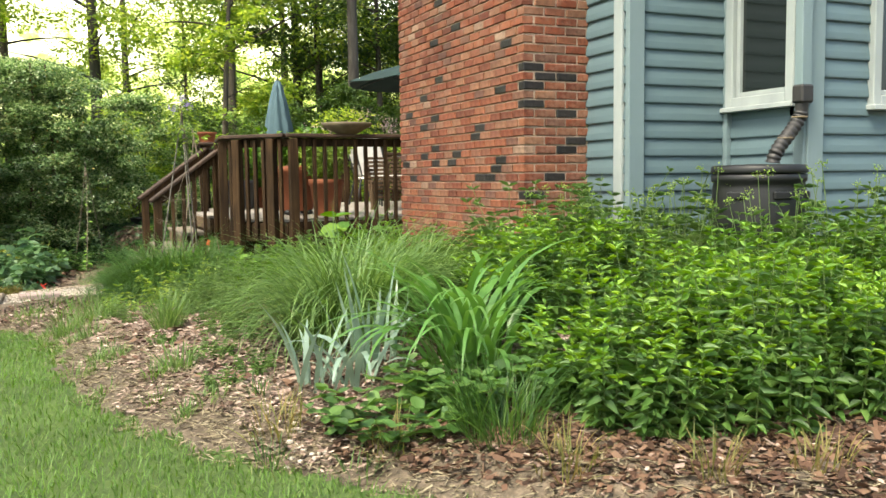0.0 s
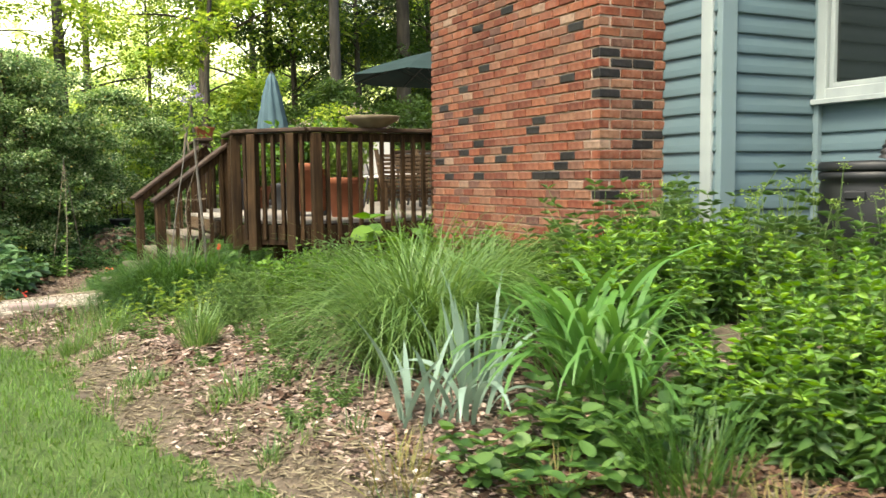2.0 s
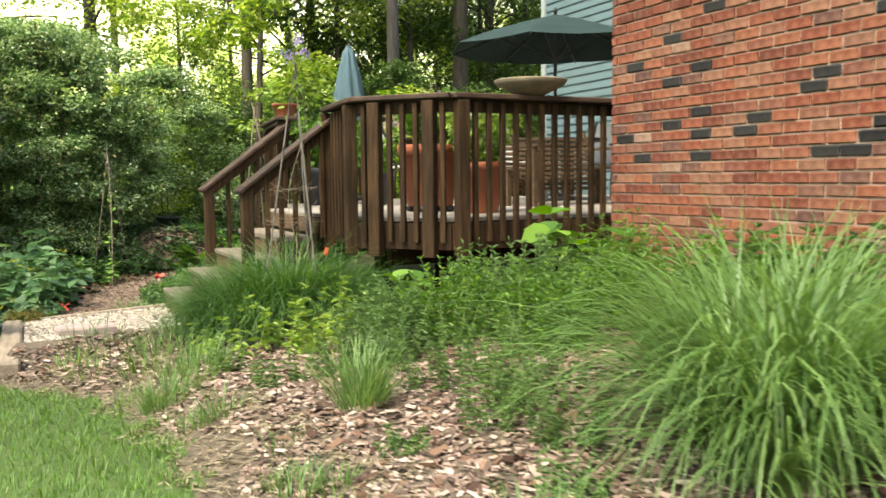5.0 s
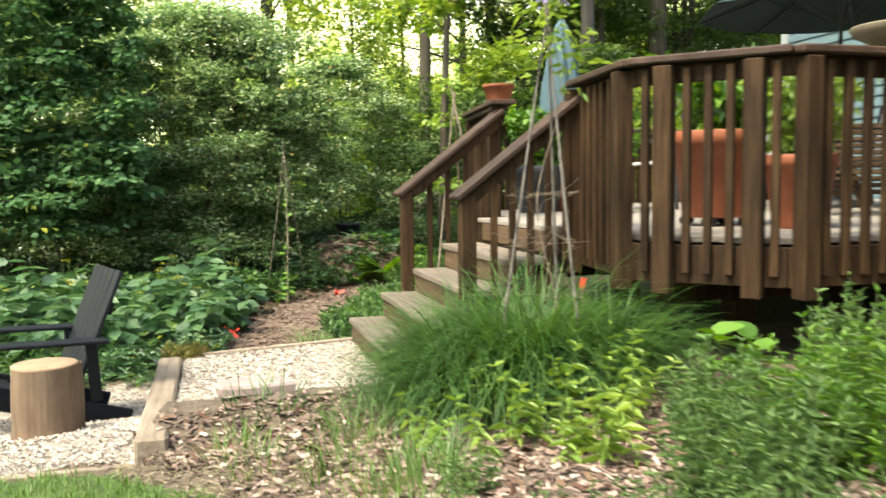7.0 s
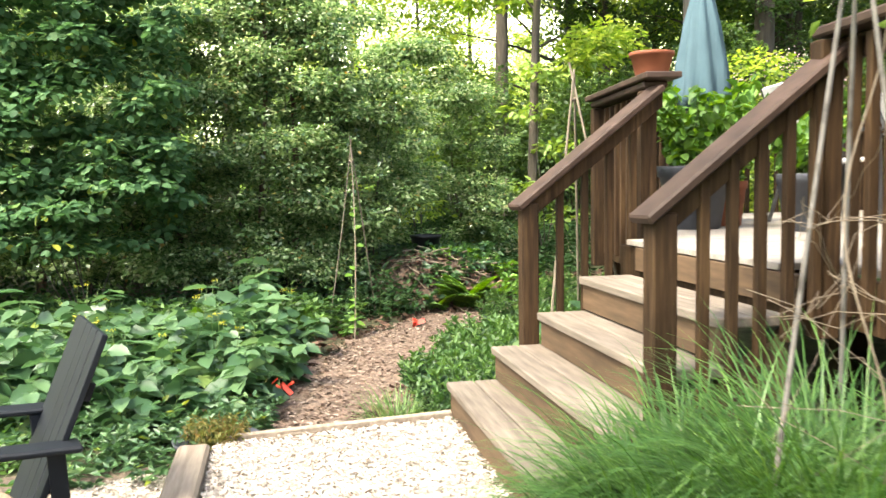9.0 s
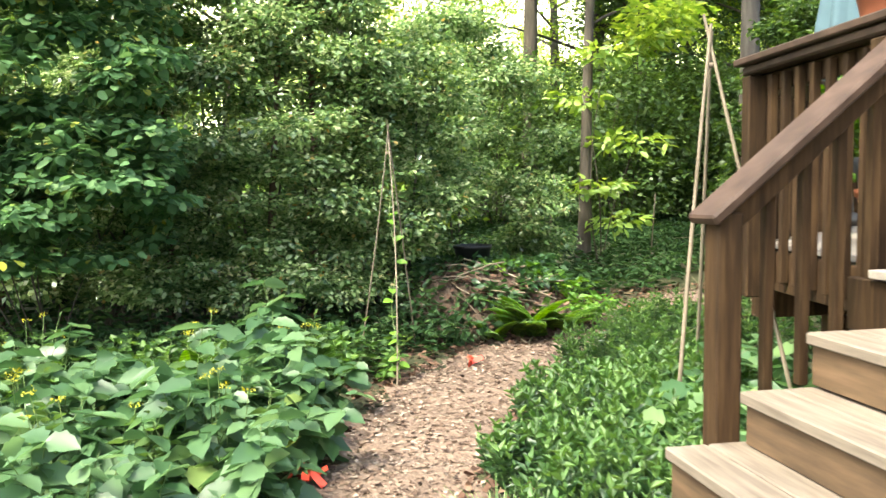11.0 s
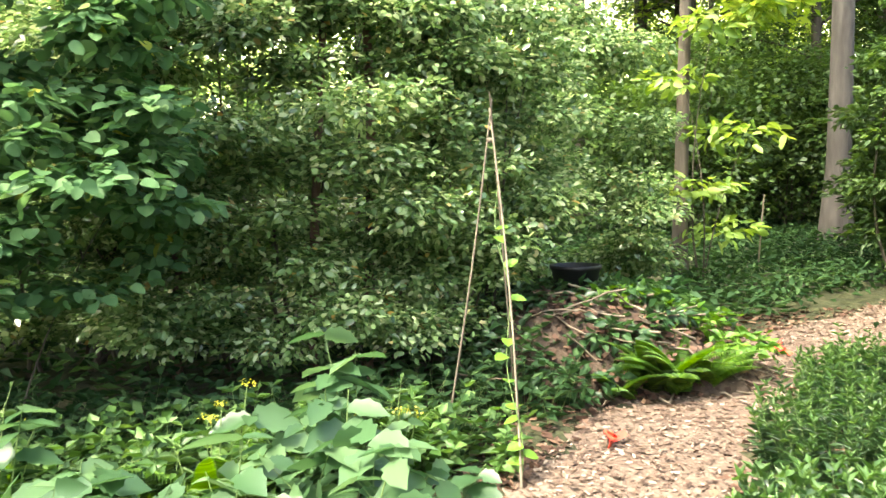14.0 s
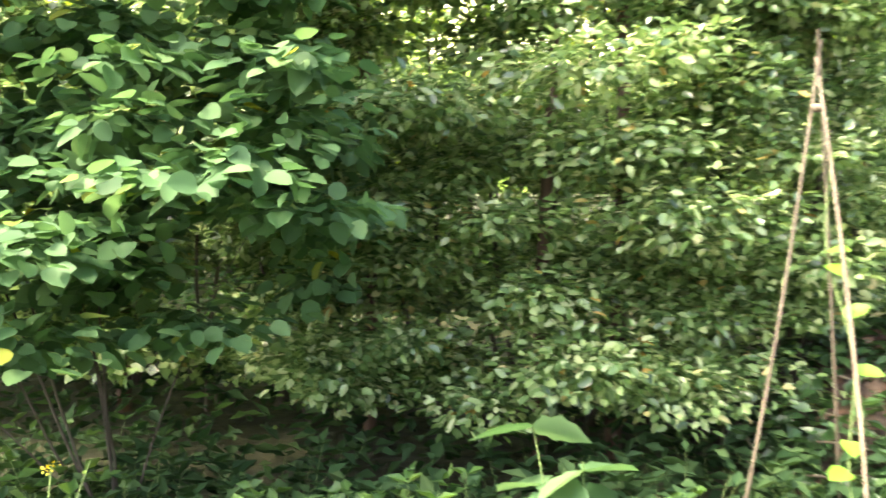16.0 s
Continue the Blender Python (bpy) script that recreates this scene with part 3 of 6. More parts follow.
# chimney
COURSE, BR, BH, BD, JO = .0677, .172, .0560, .090, .0120
chimney = thing("chimney", "red brick chimney with scattered black bricks and buff mortar", "chimney", (3.13, 5.65, .45), kind="structure")
CW, CD = 2.55, .57
part("core", boxed((CD / 2 + .004, CW / 2, 2.9), (CD - .012, CW - .014, 5.8), None, 0), "mortar", chimney, "buff mortar joints")
DARK_SIDE = [(7.21, 3.02), (6.79, 2.80), (7.28, 2.72), (5.96, 2.53), (7.28, 2.38), (7.6, 2.24), (6.10, 2.18), (8.01, 2.09), (7.31, 2.03), (7.61, 1.96), (6.31, 1.91), (6.40, 1.83), (7.32, 1.76), (7.58, 1.69), (7.31, 1.63),
             (6.80, 1.69), (6.87, 1.63), (6.07, 1.64), (6.19, 1.57), (8.10, 1.60), (7.92, 1.48), (7.31, 1.48), (6.47, 1.50), (6.28, 1.50)]
DARK_FRONT = [(3.20, 2.31), (3.34, 2.25), (3.54, 2.25), (3.21, 2.19), (3.21, 2.05), (3.5, 1.98), (3.61, 1.76), (3.54, 1.70), (3.41, 1.51), (3.2, 1.36)]


def brick_mesh(size, seed):
    bm = boxed((0, 0, 0), size, None, .0055)
    rr = random.Random(seed)
    for v in bm.verts:
        v.co += Vector((rr.uniform(-1, 1), rr.uniform(-1, 1), rr.uniform(-1, 1))) * .0026
    me = bpy.data.meshes.new("brick")
    bm.to_mesh(me)
    bm.free()
    return me


BRICKS = {}
RB = random.Random(5)


def brick_kind(face, ln, tone):
    key = (face, round(ln, 3), tone, RB.randrange(3))
    if key not in BRICKS:
        me = brick_mesh((BD, ln, BH) if face == "side" else (ln, BD, BH), len(BRICKS))
        me.materials.append(M[tone])
        BRICKS[key] = me
    return BRICKS[key]


BRICK_LIST = []


def lay(face, start, stop, z):
    p = start
    while p < stop - .02:
        ln = min(BR, stop - p)
        c = p + ln / 2
        wz = .45 + z + BH / 2
        dark = any(abs((c + (5.65 if face == "side" else 3.13)) - a) < min(.09, ln * .55) and abs(wz - b) < .034 for a, b in (DARK_SIDE if face == "side" else DARK_FRONT))
        tone = "brickdark" if dark or (wz > 3.1 and RB.random() < .05) else ("brickpale" if RB.random() < .03 else "brick")
        pr = RB.uniform(-.003, .003)
        at = (BD / 2 + pr - .004, c, z + BH / 2) if face == "side" else (c, BD / 2 + pr - .004, z + BH / 2)
        BRICK_LIST.append((face, ln, tone, at, 1.1 < wz < 2.38))
        p += ln + JO


for i in range(86):
    z = i * COURSE
    if i % 2 == 0:
        lay("side", 0, CW, z)
        lay("front", BD + JO, CD - .005, z)
    else:
        lay("side", BD + JO, CW, z)
        lay("front", 0, CD - .005, z)


# ---- deck and stairs ----
DZ, RZ = 1.10, 1.955
C0, C1, C2, C3 = (1.67, 9.95), (1.57, 9.06), (2.05, 8.55), (3.68, 8.58)
D0, D1, DM, D2, D3 = (1.74, 11.6), (1.90, 12.8), (2.9, 13.6), (3.05, 14.35), (7.2, 14.6)
deck = thing("deck", "raised brown stained timber deck with a railed edge", "deck", (0, 0, 0), kind="structure")


def west(y):
    return float(np.interp(y, [8.5, 8.55, 9.06, 9.94, 9.95, 11.56, 11.57, 12.8, 13.6, 14.3], [2.1, 2.05, 1.57, 1.67, 1.48, 1.48, 1.74, 1.9, 2.9, 3.05]))


y = 8.60
while y < 14.2:
    x0 = max(west(y), west(y + .138)) + .01
    x1 = 3.68 if y < 8.9 else 7.38
    part("deck_board", boxed(((x0 + x1) / 2, y + .069, DZ - .0145), (x1 - x0, .137, .029), None, .003), "deckfloor_sheen", deck)
    y += .1435
for a, b in ((C0, C1), (C1, C2), (C2, C3), (D0, D1), (D1, DM), (DM, D2), (D2, D3), ((1.53, 9.95), (1.53, 11.6))):
    part("rim_joist", beam((*a, DZ - .13), (*b, DZ - .13), .038, .185), "deck", deck)
for y in (9.6, 11.0, 13.0):
    part("girder", beam((2.0, y, DZ - .32), (7.2, y, DZ - .32), .09, .19), "deck", deck)
    for x in (2.5, 4.4, 6.6):
        part("deck_post", beam((x, y, .1), (x, y, DZ - .42), .14, .14), "deck", deck)


def guard(a, b, n, posts, name, label, drop=.17):
    """A railed edge from a to b: posts at the given shares, n balusters on the outer face, cap on top."""
    e = thing(name, label, "railing", (0, 0, 0), kind="structure")
    a, b = Vector((*a, 0)), Vector((*b, 0))
    d = (b - a).normalized()
    out = Vector((-d.y, d.x, 0)) * -1
    rot = Euler((0, 0, math.atan2(d.y, d.x))).to_matrix()
    for s in posts:
        c = a + (b - a) * s + out * .06
        part("post", boxed((c.x, c.y, (RZ - .05 + DZ - .27) / 2), (.088, .088, RZ - .05 - DZ + .27), rot, .006), "deck", e)
    for i in range(n):
        c = a + (b - a) * ((i + .5) / n) + out * .04
        if any(abs((i + .5) / n - s) * (b - a).length < .075 for s in posts):
            continue
        part("baluster", boxed((c.x, c.y, (RZ - .06 + DZ - drop) / 2), (.036, .036, RZ - .06 - DZ + drop), rot, .003), "deck", e)
    part("under_rail", beam((*(a.xy), RZ - .085), (*(b.xy), RZ - .085), .036, .085), "deck", e)
    part("cap_rail", beam((*((a + out * .03 - d * .02).xy), RZ - .02), (*((b + out * .03 + d * .02).xy), RZ - .02), .14, .038, .008), "rail", e)
    return e


guard(C0, C1, 8, (0.02, .93), "railing_stair_side", "brown timber railing beside the steps")
guard(C1, C2, 7, (.21, .80), "railing_corner", "brown timber railing across the deck corner")
guard(C2, C3, 15, (.03,), "railing_house", "brown timber railing running to the chimney")
guard(D1, D0, 9, (.03, .97), "railing_beyond_steps", "brown timber railing beyond the steps with a flat cap")
guard(DM, D1, 10, (.03,), "railing_far_corner", "brown timber railing across the far deck corner")
guard(D2, DM, 9, (.03,), "railing_far_side", "brown timber railing on the far side of the deck")
guard(D3, D2, 40, (.02, .35, .66, .98), "railing_rear", "brown timber railing at the back of the deck")

stairs = thing("stairs", "broad weathered timber steps up to the deck", "stairs", (0, 0, 0), kind="structure")
TREADS = [(.475, .407), (.71, .578), (.945, .748), (1.17, .925)]
YL, YR = 11.36, 9.76
for i, (x, z) in enumerate(TREADS):
    nx_ = TREADS[i + 1][0] if i < 3 else 1.47
    yl, YR = YL - (.0 if i < 2 else .03), (9.72 if i < 2 else 9.90)
    for k in range(2):
        part("tread", boxed((x + .071 + .146 * k, (yl + YR) / 2, z - .019), (.139, yl - YR, .038), None, .005), "tread", stairs)
    part("riser", boxed((x + .035, (yl + YR) / 2, z - .038 - .065), (.03, yl - YR - .02, .128), None, .003), "riser", stairs)
part("riser", boxed((1.50, (YL + YR) / 2, DZ - .035 - .06), (.03, YL - YR - .04, .12), None, .003), "riser", stairs)
for y in (YL - .04, (YL + YR) / 2, YR + .04):
    bm = bmesh.new()
    pts = [(.53, .2), (.53, .26), (.77, .40), (1.03, .57), (1.26, .74), (1.46, .88), (1.46, .62), (.8, .2)]
    for off in (-.02, .02):
        bm.faces.new([bm.verts.new((px, y + off, pz)) for px, pz in pts])
    bm.verts.ensure_lookup_table()
    k = len(pts)
    for i in range(k):
        bm.faces.new((bm.verts[i], bm.verts[(i + 1) % k], bm.verts[k + (i + 1) % k], bm.verts[k + i]))
    bmesh.ops.recalc_face_normals(bm, faces=bm.faces)
    part("stringer", bm, "riser", stairs)


def hand(y, y1, x0, x1, nb, name, side):
    e = thing(name, "sloping brown timber stair rail with balusters", "railing", (0, 0, 0), kind="structure")
    sl = lambda x: 1.30 + (x - .85) * .745
    yy = lambda x: y + (y1 - y) * (x - .85) / (x1 - .85)
    part("newel", boxed((.925, y, (sl(.925) - .05 + .42) / 2), (.088, .088, sl(.925) - .05 - .42), None, .006), "deck", e)
    part("cap_rail", beam((x0, y, sl(x0) - .02), (x1, y1, sl(x1) - .02), .135, .038, .008), "rail", e)
    part("under_rail", beam((.95, y, sl(.95) - .085), (x1, y1, sl(x1) - .085), .036, .085), "deck", e)
    for i in range(nb):
        x = .97 + (x1 - .97) * (i + 1) / (nb + 1)
        zb = .50 + (x - .95) * .69
        part("baluster", boxed((x, yy(x) + side * .02, (sl(x) - .06 + zb) / 2), (.036, .036, sl(x) - .06 - zb), None, .003), "deck", e)
    return e


hand(11.40, 11.54, .85, 1.70, 4, "stair_rail_far", 1)
hand(9.84, 9.93, .85, 1.66, 5, "stair_rail_near", -1)
cap = part("rail_shelf", beam((1.70, 11.46, RZ + .02), (1.87, 12.85, RZ + .02), .20, .034, .006), "rail")
tagged(cap, "flat brown board shelf on the railing cap", "shelf", kind="structure")

# timber edge and stones of the chip terrace
sl_ = part("sleeper", beam((-.75, 9.22, .165), (-.75, 11.16, .155), .145, .16, .014), "sleeper")
tagged(sl_, "weathered squared timber edging between two chip terraces", "timber")
for a, b in (((-.68, 11.36, .155), (.5, 11.34, .215)), ((-2.5, 9.16, .08), (-.84, 9.2, .09))):
    o = part("edging_board", beam(a, b, .04, .10, .006), "sleeper")
    tagged(o, "thin weathered edging board of the chip terrace", "board")


def flat_stone(name, at, r, h, material, label, n=11, seed=1, squash=.7):
    rr = random.Random(seed)
    bm = bmesh.new()
    ang = [2 * math.pi * i / n for i in range(n)]
    rad = [r * rr.uniform(.85, 1.1) for _ in ang]
    rings = []
    for k, z in ((1.0, 0), (1.02, h * .7), (.94, h), (.5, h * 1.04)):
        rings.append([bm.verts.new((k * q * math.cos(a), k * q * math.sin(a) * squash, z + rr.uniform(-.002, .002))) for a, q in zip(ang, rad)])
    for a, b in zip(rings, rings[1:]):
        for i in range(n):
            bm.faces.new((a[i], a[(i + 1) % n], b[(i + 1) % n], b[i]))
    bm.faces.new(rings[-1])
    bm.faces.new(rings[0][::-1])
    o = part(name, bm, material)
    o.location = at
    return tagged(o, label, "stone")


flat_stone("stepping_stone", on(-.28, 9.58, .02), .22, .05, "stone", "flat pinkish stepping stone in leaf litter", seed=3, squash=.5)


# ---- garden furniture and pots ----
def stump(at):
    e = thing("log_stool", "upright sawn log used as a low side table", "log", at)
    n, bm = 36, bmesh.new()
    rings = []
    for k in range(9):
        z = .38 * k / 8
        rr = .158 + .012 * max(0, 1 - z / .08) + .006 * math.sin(9 * z)
        rings.append([bm.verts.new((rr * (1 + .04 * math.sin(3 * a + 2 * z) + .02 * math.sin(7 * a)) * math.cos(a), rr * (1 + .04 * math.sin(3 * a + 2 * z)) * math.sin(a), z)) for a in [2 * math.pi * i / n for i in range(n)]])
    for a, b in zip(rings, rings[1:]):
        for i in range(n):
            bm.faces.new((a[i], a[(i + 1) % n], b[(i + 1) % n], b[i]))
    bm.faces.new(rings[0][::-1])
    part("bark_side", bm, "log_bark", e)
    part("sawn_top", lathe([(.150, .372), (.152, .384), (.145, .39), (.06, .392)], 36), "log_end", e)


stump(on(-1.26, 9.70, -.03))


def garden_chair(at, rz):
    """Low slatted garden chair, seat facing local +y."""
    e = thing("garden_chair", "black painted low slatted garden chair on pale chips", "chair", at, rz)
    for sx in (-1, 1):
        part("rear_leg", beam((sx * .25, .42, .30), (sx * .25, -.42, .02), .03, .12), "chairpaint", e)
        part("front_leg", boxed((sx * .285, .38, .26), (.035, .10, .52), None, .004), "chairpaint", e)
        part("armrest", beam((sx * .31, .50, .535), (sx * .31, -.30, .50), .12, .025, .008), "chairpaint", e)
        part("arm_brace", beam((sx * .27, -.24, .16), (sx * .27, -.22, .49), .03, .06), "chairpaint", e)
    for i in range(5):
        part("seat_slat", boxed((0, .40 - .11 * i, .315 - .036 * i), (.5, .09, .022), Euler((radians(18), 0, 0)).to_matrix(), .004), "chairpaint", e)
    for i in range(5):
        x = -.22 + .11 * i
        part("back_slat", beam((x, -.10, .14), (x * 1.04, -.40, .87), .1085, .022, .003), "chairpaint", e)
    for zz, yy in ((.24, -.165), (.66, -.345)):
        part("back_rail", boxed((0, yy, zz), (.44, .03, .07), Euler((radians(22), 0, 0)).to_matrix(), .004), "chairpaint", e)


garden_chair(on(-1.42, 10.42, 0), 110)


def potted(name, at, r, h, material, label, cat="flowerpot"):
    e = thing(name, label, cat, at)
    part("pot", lathe([(r * .68, 0), (r * .72, .01), (r * .93, h * .82), (r * 1.0, h * .83), (r * 1.02, h * .98), (r * 1.0, h), (r * .9, h), (r * .88, h * .9), (r * .1, h * .9)], 32), material, e)
    part("soil", lathe([(r * .86, h * .88), (r * .86, h * .905), (r * .05, h * .915)], 24), "soil", e)
    return e


pot_a = potted("flowerpot", (2.42, 9.72, DZ + .05), .265, .50, "terracotta", "large terracotta pot of mixed plants on the deck")
for i in range(4):
    a = math.pi / 4 + math.pi / 2 * i
    part("caster", lathe([(.01, 0), (.04, .012), (.045, .04), (.02, .06)], 14, (.17 * math.cos(a), .17 * math.sin(a), -.05)), "blackplastic", pot_a, "black caster wheel")
pot_b = potted("flowerpot", (2.66, 9.28, DZ), .195, .40, "terracotta", "terracotta pot with a lime green shrub on the deck")
pot_c = potted("flowerpot", (2.62, 12.45, DZ), .13, .30, "terracotta", "orange terracotta pot behind the steps")
pot_d = potted("flowerpot", (2.28, 12.25, DZ), .23, .40, "darkpot", "dark grey planter of leafy plants behind the steps")
pot_e = potted("flowerpot", (2.72, 11.75, DZ), .15, .34, "darkpot", "dark flowerpot on the deck")
pot_f = potted("flowerpot", (1.76, 11.75, RZ + .037), .125, .14, "terracotta", "small terracotta pot on the railing shelf")
pot_g = potted("flowerpot", (2.7, 12.9, DZ), .17, .25, "terracotta", "squat terracotta pot on the deck")
bowl = thing("shallow_bowl", "wide shallow stone-coloured planting bowl on the railing", "bowl", (2.68, 8.55, RZ + .003))
part("dish", lathe([(.10, 0), (.12, .01), (.24, .07), (.262, .10), (.255, .108), (.22, .085), (.05, .05)], 40), "bowl", bowl)


def umbrella_open(at):
    e = thing("patio_umbrella", "open dark green patio umbrella over the deck table", "umbrella", at)
    n = 8
    bm = bmesh.new()
    top = bm.verts.new((0, 0, 2.25))
    rings = []
    for r, z in ((.46, 2.13), (.92, 1.99), (1.27, 1.86)):
        ring = []
        for i in range(n * 4):
            a = 2 * math.pi * i / (n * 4)
            sag = abs(math.sin(a * n / 2))
            ring.append(bm.verts.new((r * (1 - .06 * sag) * math.cos(a), r * (1 - .06 * sag) * math.sin(a), z - .02 * sag * r)))
        rings.append(ring)
    k = n * 4
    for i in range(k):
        bm.faces.new((top, rings[0][i], rings[0][(i + 1) % k]))
    for a, b in zip(rings, rings[1:]):
        for i in range(k):
            bm.faces.new((a[i], b[i], b[(i + 1) % k], a[(i + 1) % k]))
    c = part("canopy", bm, "umb_green", e)
    md = c.modifiers.new("thickness", "SOLIDIFY")
    md.thickness = .006
    part("pole", lathe([(.019, 0), (.019, 2.27), (.03, 2.28), (.01, 2.33)], 16), "metal_dark", e)
    for i in range(n):
        a = 2 * math.pi * i / n
        rib = part("rib", beam((.03 * math.cos(a), .03 * math.sin(a), 2.22), (1.25 * math.cos(a), 1.25 * math.sin(a), 1.84), .012, .014, 0), "metal_dark", e)
        part("strut", beam((.02 * math.cos(a), .02 * math.sin(a), 1.72), (.7 * math.cos(a), .7 * math.sin(a), 2.03), .01, .01, 0), "metal_dark", rib)
    part("base", lathe([(.24, .08), (.24, .13), (.05, .17), (.04, .38)], 24), "metal_dark", e)


umbrella_open((5.05, 11.9, DZ - .08))


def umbrella_closed(at):
    e = thing("patio_umbrella", "closed faded blue-grey patio umbrella on the deck", "umbrella", at)
    bm = bmesh.new()
    n = 48
    rings = []
    for r, z in ((.215, .96), (.225, 1.02), (.19, 1.30), (.135, 1.62), (.085, 1.84), (.08, 1.88), (.03, 1.98)):
        rings.append([bm.verts.new((r * (1 + .16 * math.sin(8 * a + z * 3)) * math.cos(a), r * (1 + .16 * math.sin(8 * a + z * 3)) * math.sin(a), z + .02 * math.sin(5 * a))) for a in [2 * math.pi * i / n for i in range(n)]])
    for a, b in zip(rings, rings[1:]):
        for i in range(n):
            f = bm.faces.new((a[i], a[(i + 1) % n], b[(i + 1) % n], b[i]))
            f.smooth = True
    bm.faces.new(rings[-1])
    bm.faces.new(rings[0][::-1])
    part("canopy", bm, "umb_blue", e)
    part("valance", lathe([(.17, .89), (.20, .91), (.21, .97), (.15, .98)], 24), "umb_green", e, "dark band below the folded canopy")
    part("pole", lathe([(.018, 0), (.018, 1.99), (.008, 2.04)], 14), "metal_dark", e)
    part("base", lathe([(.22, 0), (.22, .05), (.05, .08), (.035, .25)], 24), "metal_dark", e)


umbrella_closed((3.24, 14.0, DZ))


def deck_table(at):
    e = thing("patio_table", "dark metal patio table under the green umbrella", "table", at)
    part("tabletop", lathe([(.60, .69), (.61, .70), (.61, .715), (.60, .72), (.1, .722)], 36), "metal_dark", e)
    for i in range(4):
        a = math.pi / 4 + math.pi / 2 * i
        part("leg", beam((.5 * math.cos(a), .5 * math.sin(a), 0), (.36 * math.cos(a), .36 * math.sin(a), .70), .03, .03), "metal_dark", e)


deck_table((5.05, 11.9, DZ))


def deck_chair(at, rz):
    e = thing("patio_chair", "dark metal patio chair with a pale sling back", "chair", at, rz, "chairs round the deck table")
    for sx in (-.26, .26):
        part("front_leg", beam((sx, .25, 0), (sx, .22, .62), .025, .025), "metal_dark", e)
        part("rear_leg", beam((sx, -.30, 0), (sx, -.18, .42), .025, .025), "metal_dark", e)
        part("arm", beam((sx, .26, .63), (sx, -.28, .62), .05, .022), "metal_dark", e)
        part("back_post", beam((sx * .9, -.18, .40), (sx * .9, -.38, .98), .025, .025), "metal_dark", e)
    part("seat", boxed((0, 0, .42), (.46, .46, .03), Euler((radians(4), 0, 0)).to_matrix(), .01), "cloth", e)
    part("backrest", boxed((0, -.285, .70), (.44, .025, .54), Euler((radians(19), 0, 0)).to_matrix(), .01), "cloth", e, "pale fabric sling")
    return e


ch = deck_chair((4.1, 11.4, DZ), -60)
for x, y, rz in ((4.4, 12.7, -140), (5.6, 11.0, 30), (5.9, 12.3, 110), (3.4, 12.5, -100)):
    copy_thing(ch, pose(x, y, DZ, 0, 0, rz))


def slat_bench(at, rz):
    """Bench with a high back of thin boards, facing local -y."""
    e = thing("slatted_bench", "brown slatted wooden bench with a tall reclined back", "bench", at, rz)
    for i in range(11):
        part("back_slat", boxed((.62, .30 + .018 * i, .16 + .05 * i), (1.2, .016, .034), Euler((radians(-20), 0, 0)).to_matrix(), .003), "riser", e)
    for i in range(5):
        part("seat_slat", boxed((.62, .26 - .09 * i, .36), (1.2, .07, .02), None, .003), "riser", e)
    for x in (.05, .62, 1.19):
        part("back_post", beam((x, .30, .05), (x, .52, .74), .045, .04), "riser", e)
    for x in (.05, 1.19):
        part("front_leg", boxed((x, -.12, .28), (.05, .05, .56), None, .004), "riser", e)
        part("rear_leg", boxed((x, .30, .18), (.05, .05, .36), None, .004), "riser", e)
        part("armrest", beam((x, -.16, .57), (x, .42, .56), .07, .025), "riser", e)


slat_bench((3.62, 10.25, DZ), 6)
bin_ = thing("storage_box", "dark green lidded storage box on the deck", "box", (5.4, 10.1, DZ), 8)
part("body", boxed((0, 0, .24), (.7, .45, .48), None, .02), "umb_green", bin_)
part("lid", boxed((0, 0, .50), (.74, .49, .045), None, .015), "umb_green", bin_)

# shallow planted dish at the end of the sleeper
dish = thing("planter_dish", "shallow dark dish of moss and dry grass beside the path", "planter", on(-.66, 11.42, .04), 0)
part("dish", lathe([(.17, 0), (.2, .01), (.22, .05), (.21, .055), (.19, .03), (.02, .03)], 36), "darkpot", dish)


# fallen branch and twigs on the pale chips
def fallen(name, pts, r, label, seed):
    e = np.array([on(x, y, r * .8) for x, y in pts])
    t = np.linspace(0, len(pts) - 1, 24)
    C = np.stack([np.interp(t, range(len(pts)), e[:, k]) for k in range(3)], -1)
    C[1:-1] = (C[:-2] + 2 * C[1:-1] + C[2:]) / 4
    C[:, 2] += .004 * np.sin(t * 5 + seed)
    o = part(name, joined(name, [tubes((C - e[0])[None], np.linspace(r, r * .5, 24)[None], 7)], True), "twig")
    o.location = e[0]
    return tagged(o, label, "branch", "twigs on the terrace")


fallen("fallen_branch", [(-.62, 11.30), (-.5, 11.36), (-.38, 11.22), (-.22, 11.24), (-.10, 11.10)], .014, "curved brown fallen branch beside the planted dish", 1)
for i, (x, y, a) in enumerate(((.05, 10.45, .2), (-.3, 10.1, .6), (.1, 10.8, 1.9), (-.5, 10.6, 2.6), (.25, 10.2, 1.2), (-.15, 10.55, .4))):
    fallen("twig", [(x, y), (x + .07 * math.cos(a), y + .07 * math.sin(a)), (x + .14 * math.cos(a + .2), y + .14 * math.sin(a + .2))], .004, "small brown twig lying on pale chips", i)


# ---- planting ----
def disk(n, r, power=.5):
    a, q = R.uniform(0, 2 * np.pi, n), r * R.uniform(0, 1, n) ** power
    return q * np.cos(a), q * np.sin(a)


def stuff(ob):
    ob["kind"] = "stuff"
    return ob


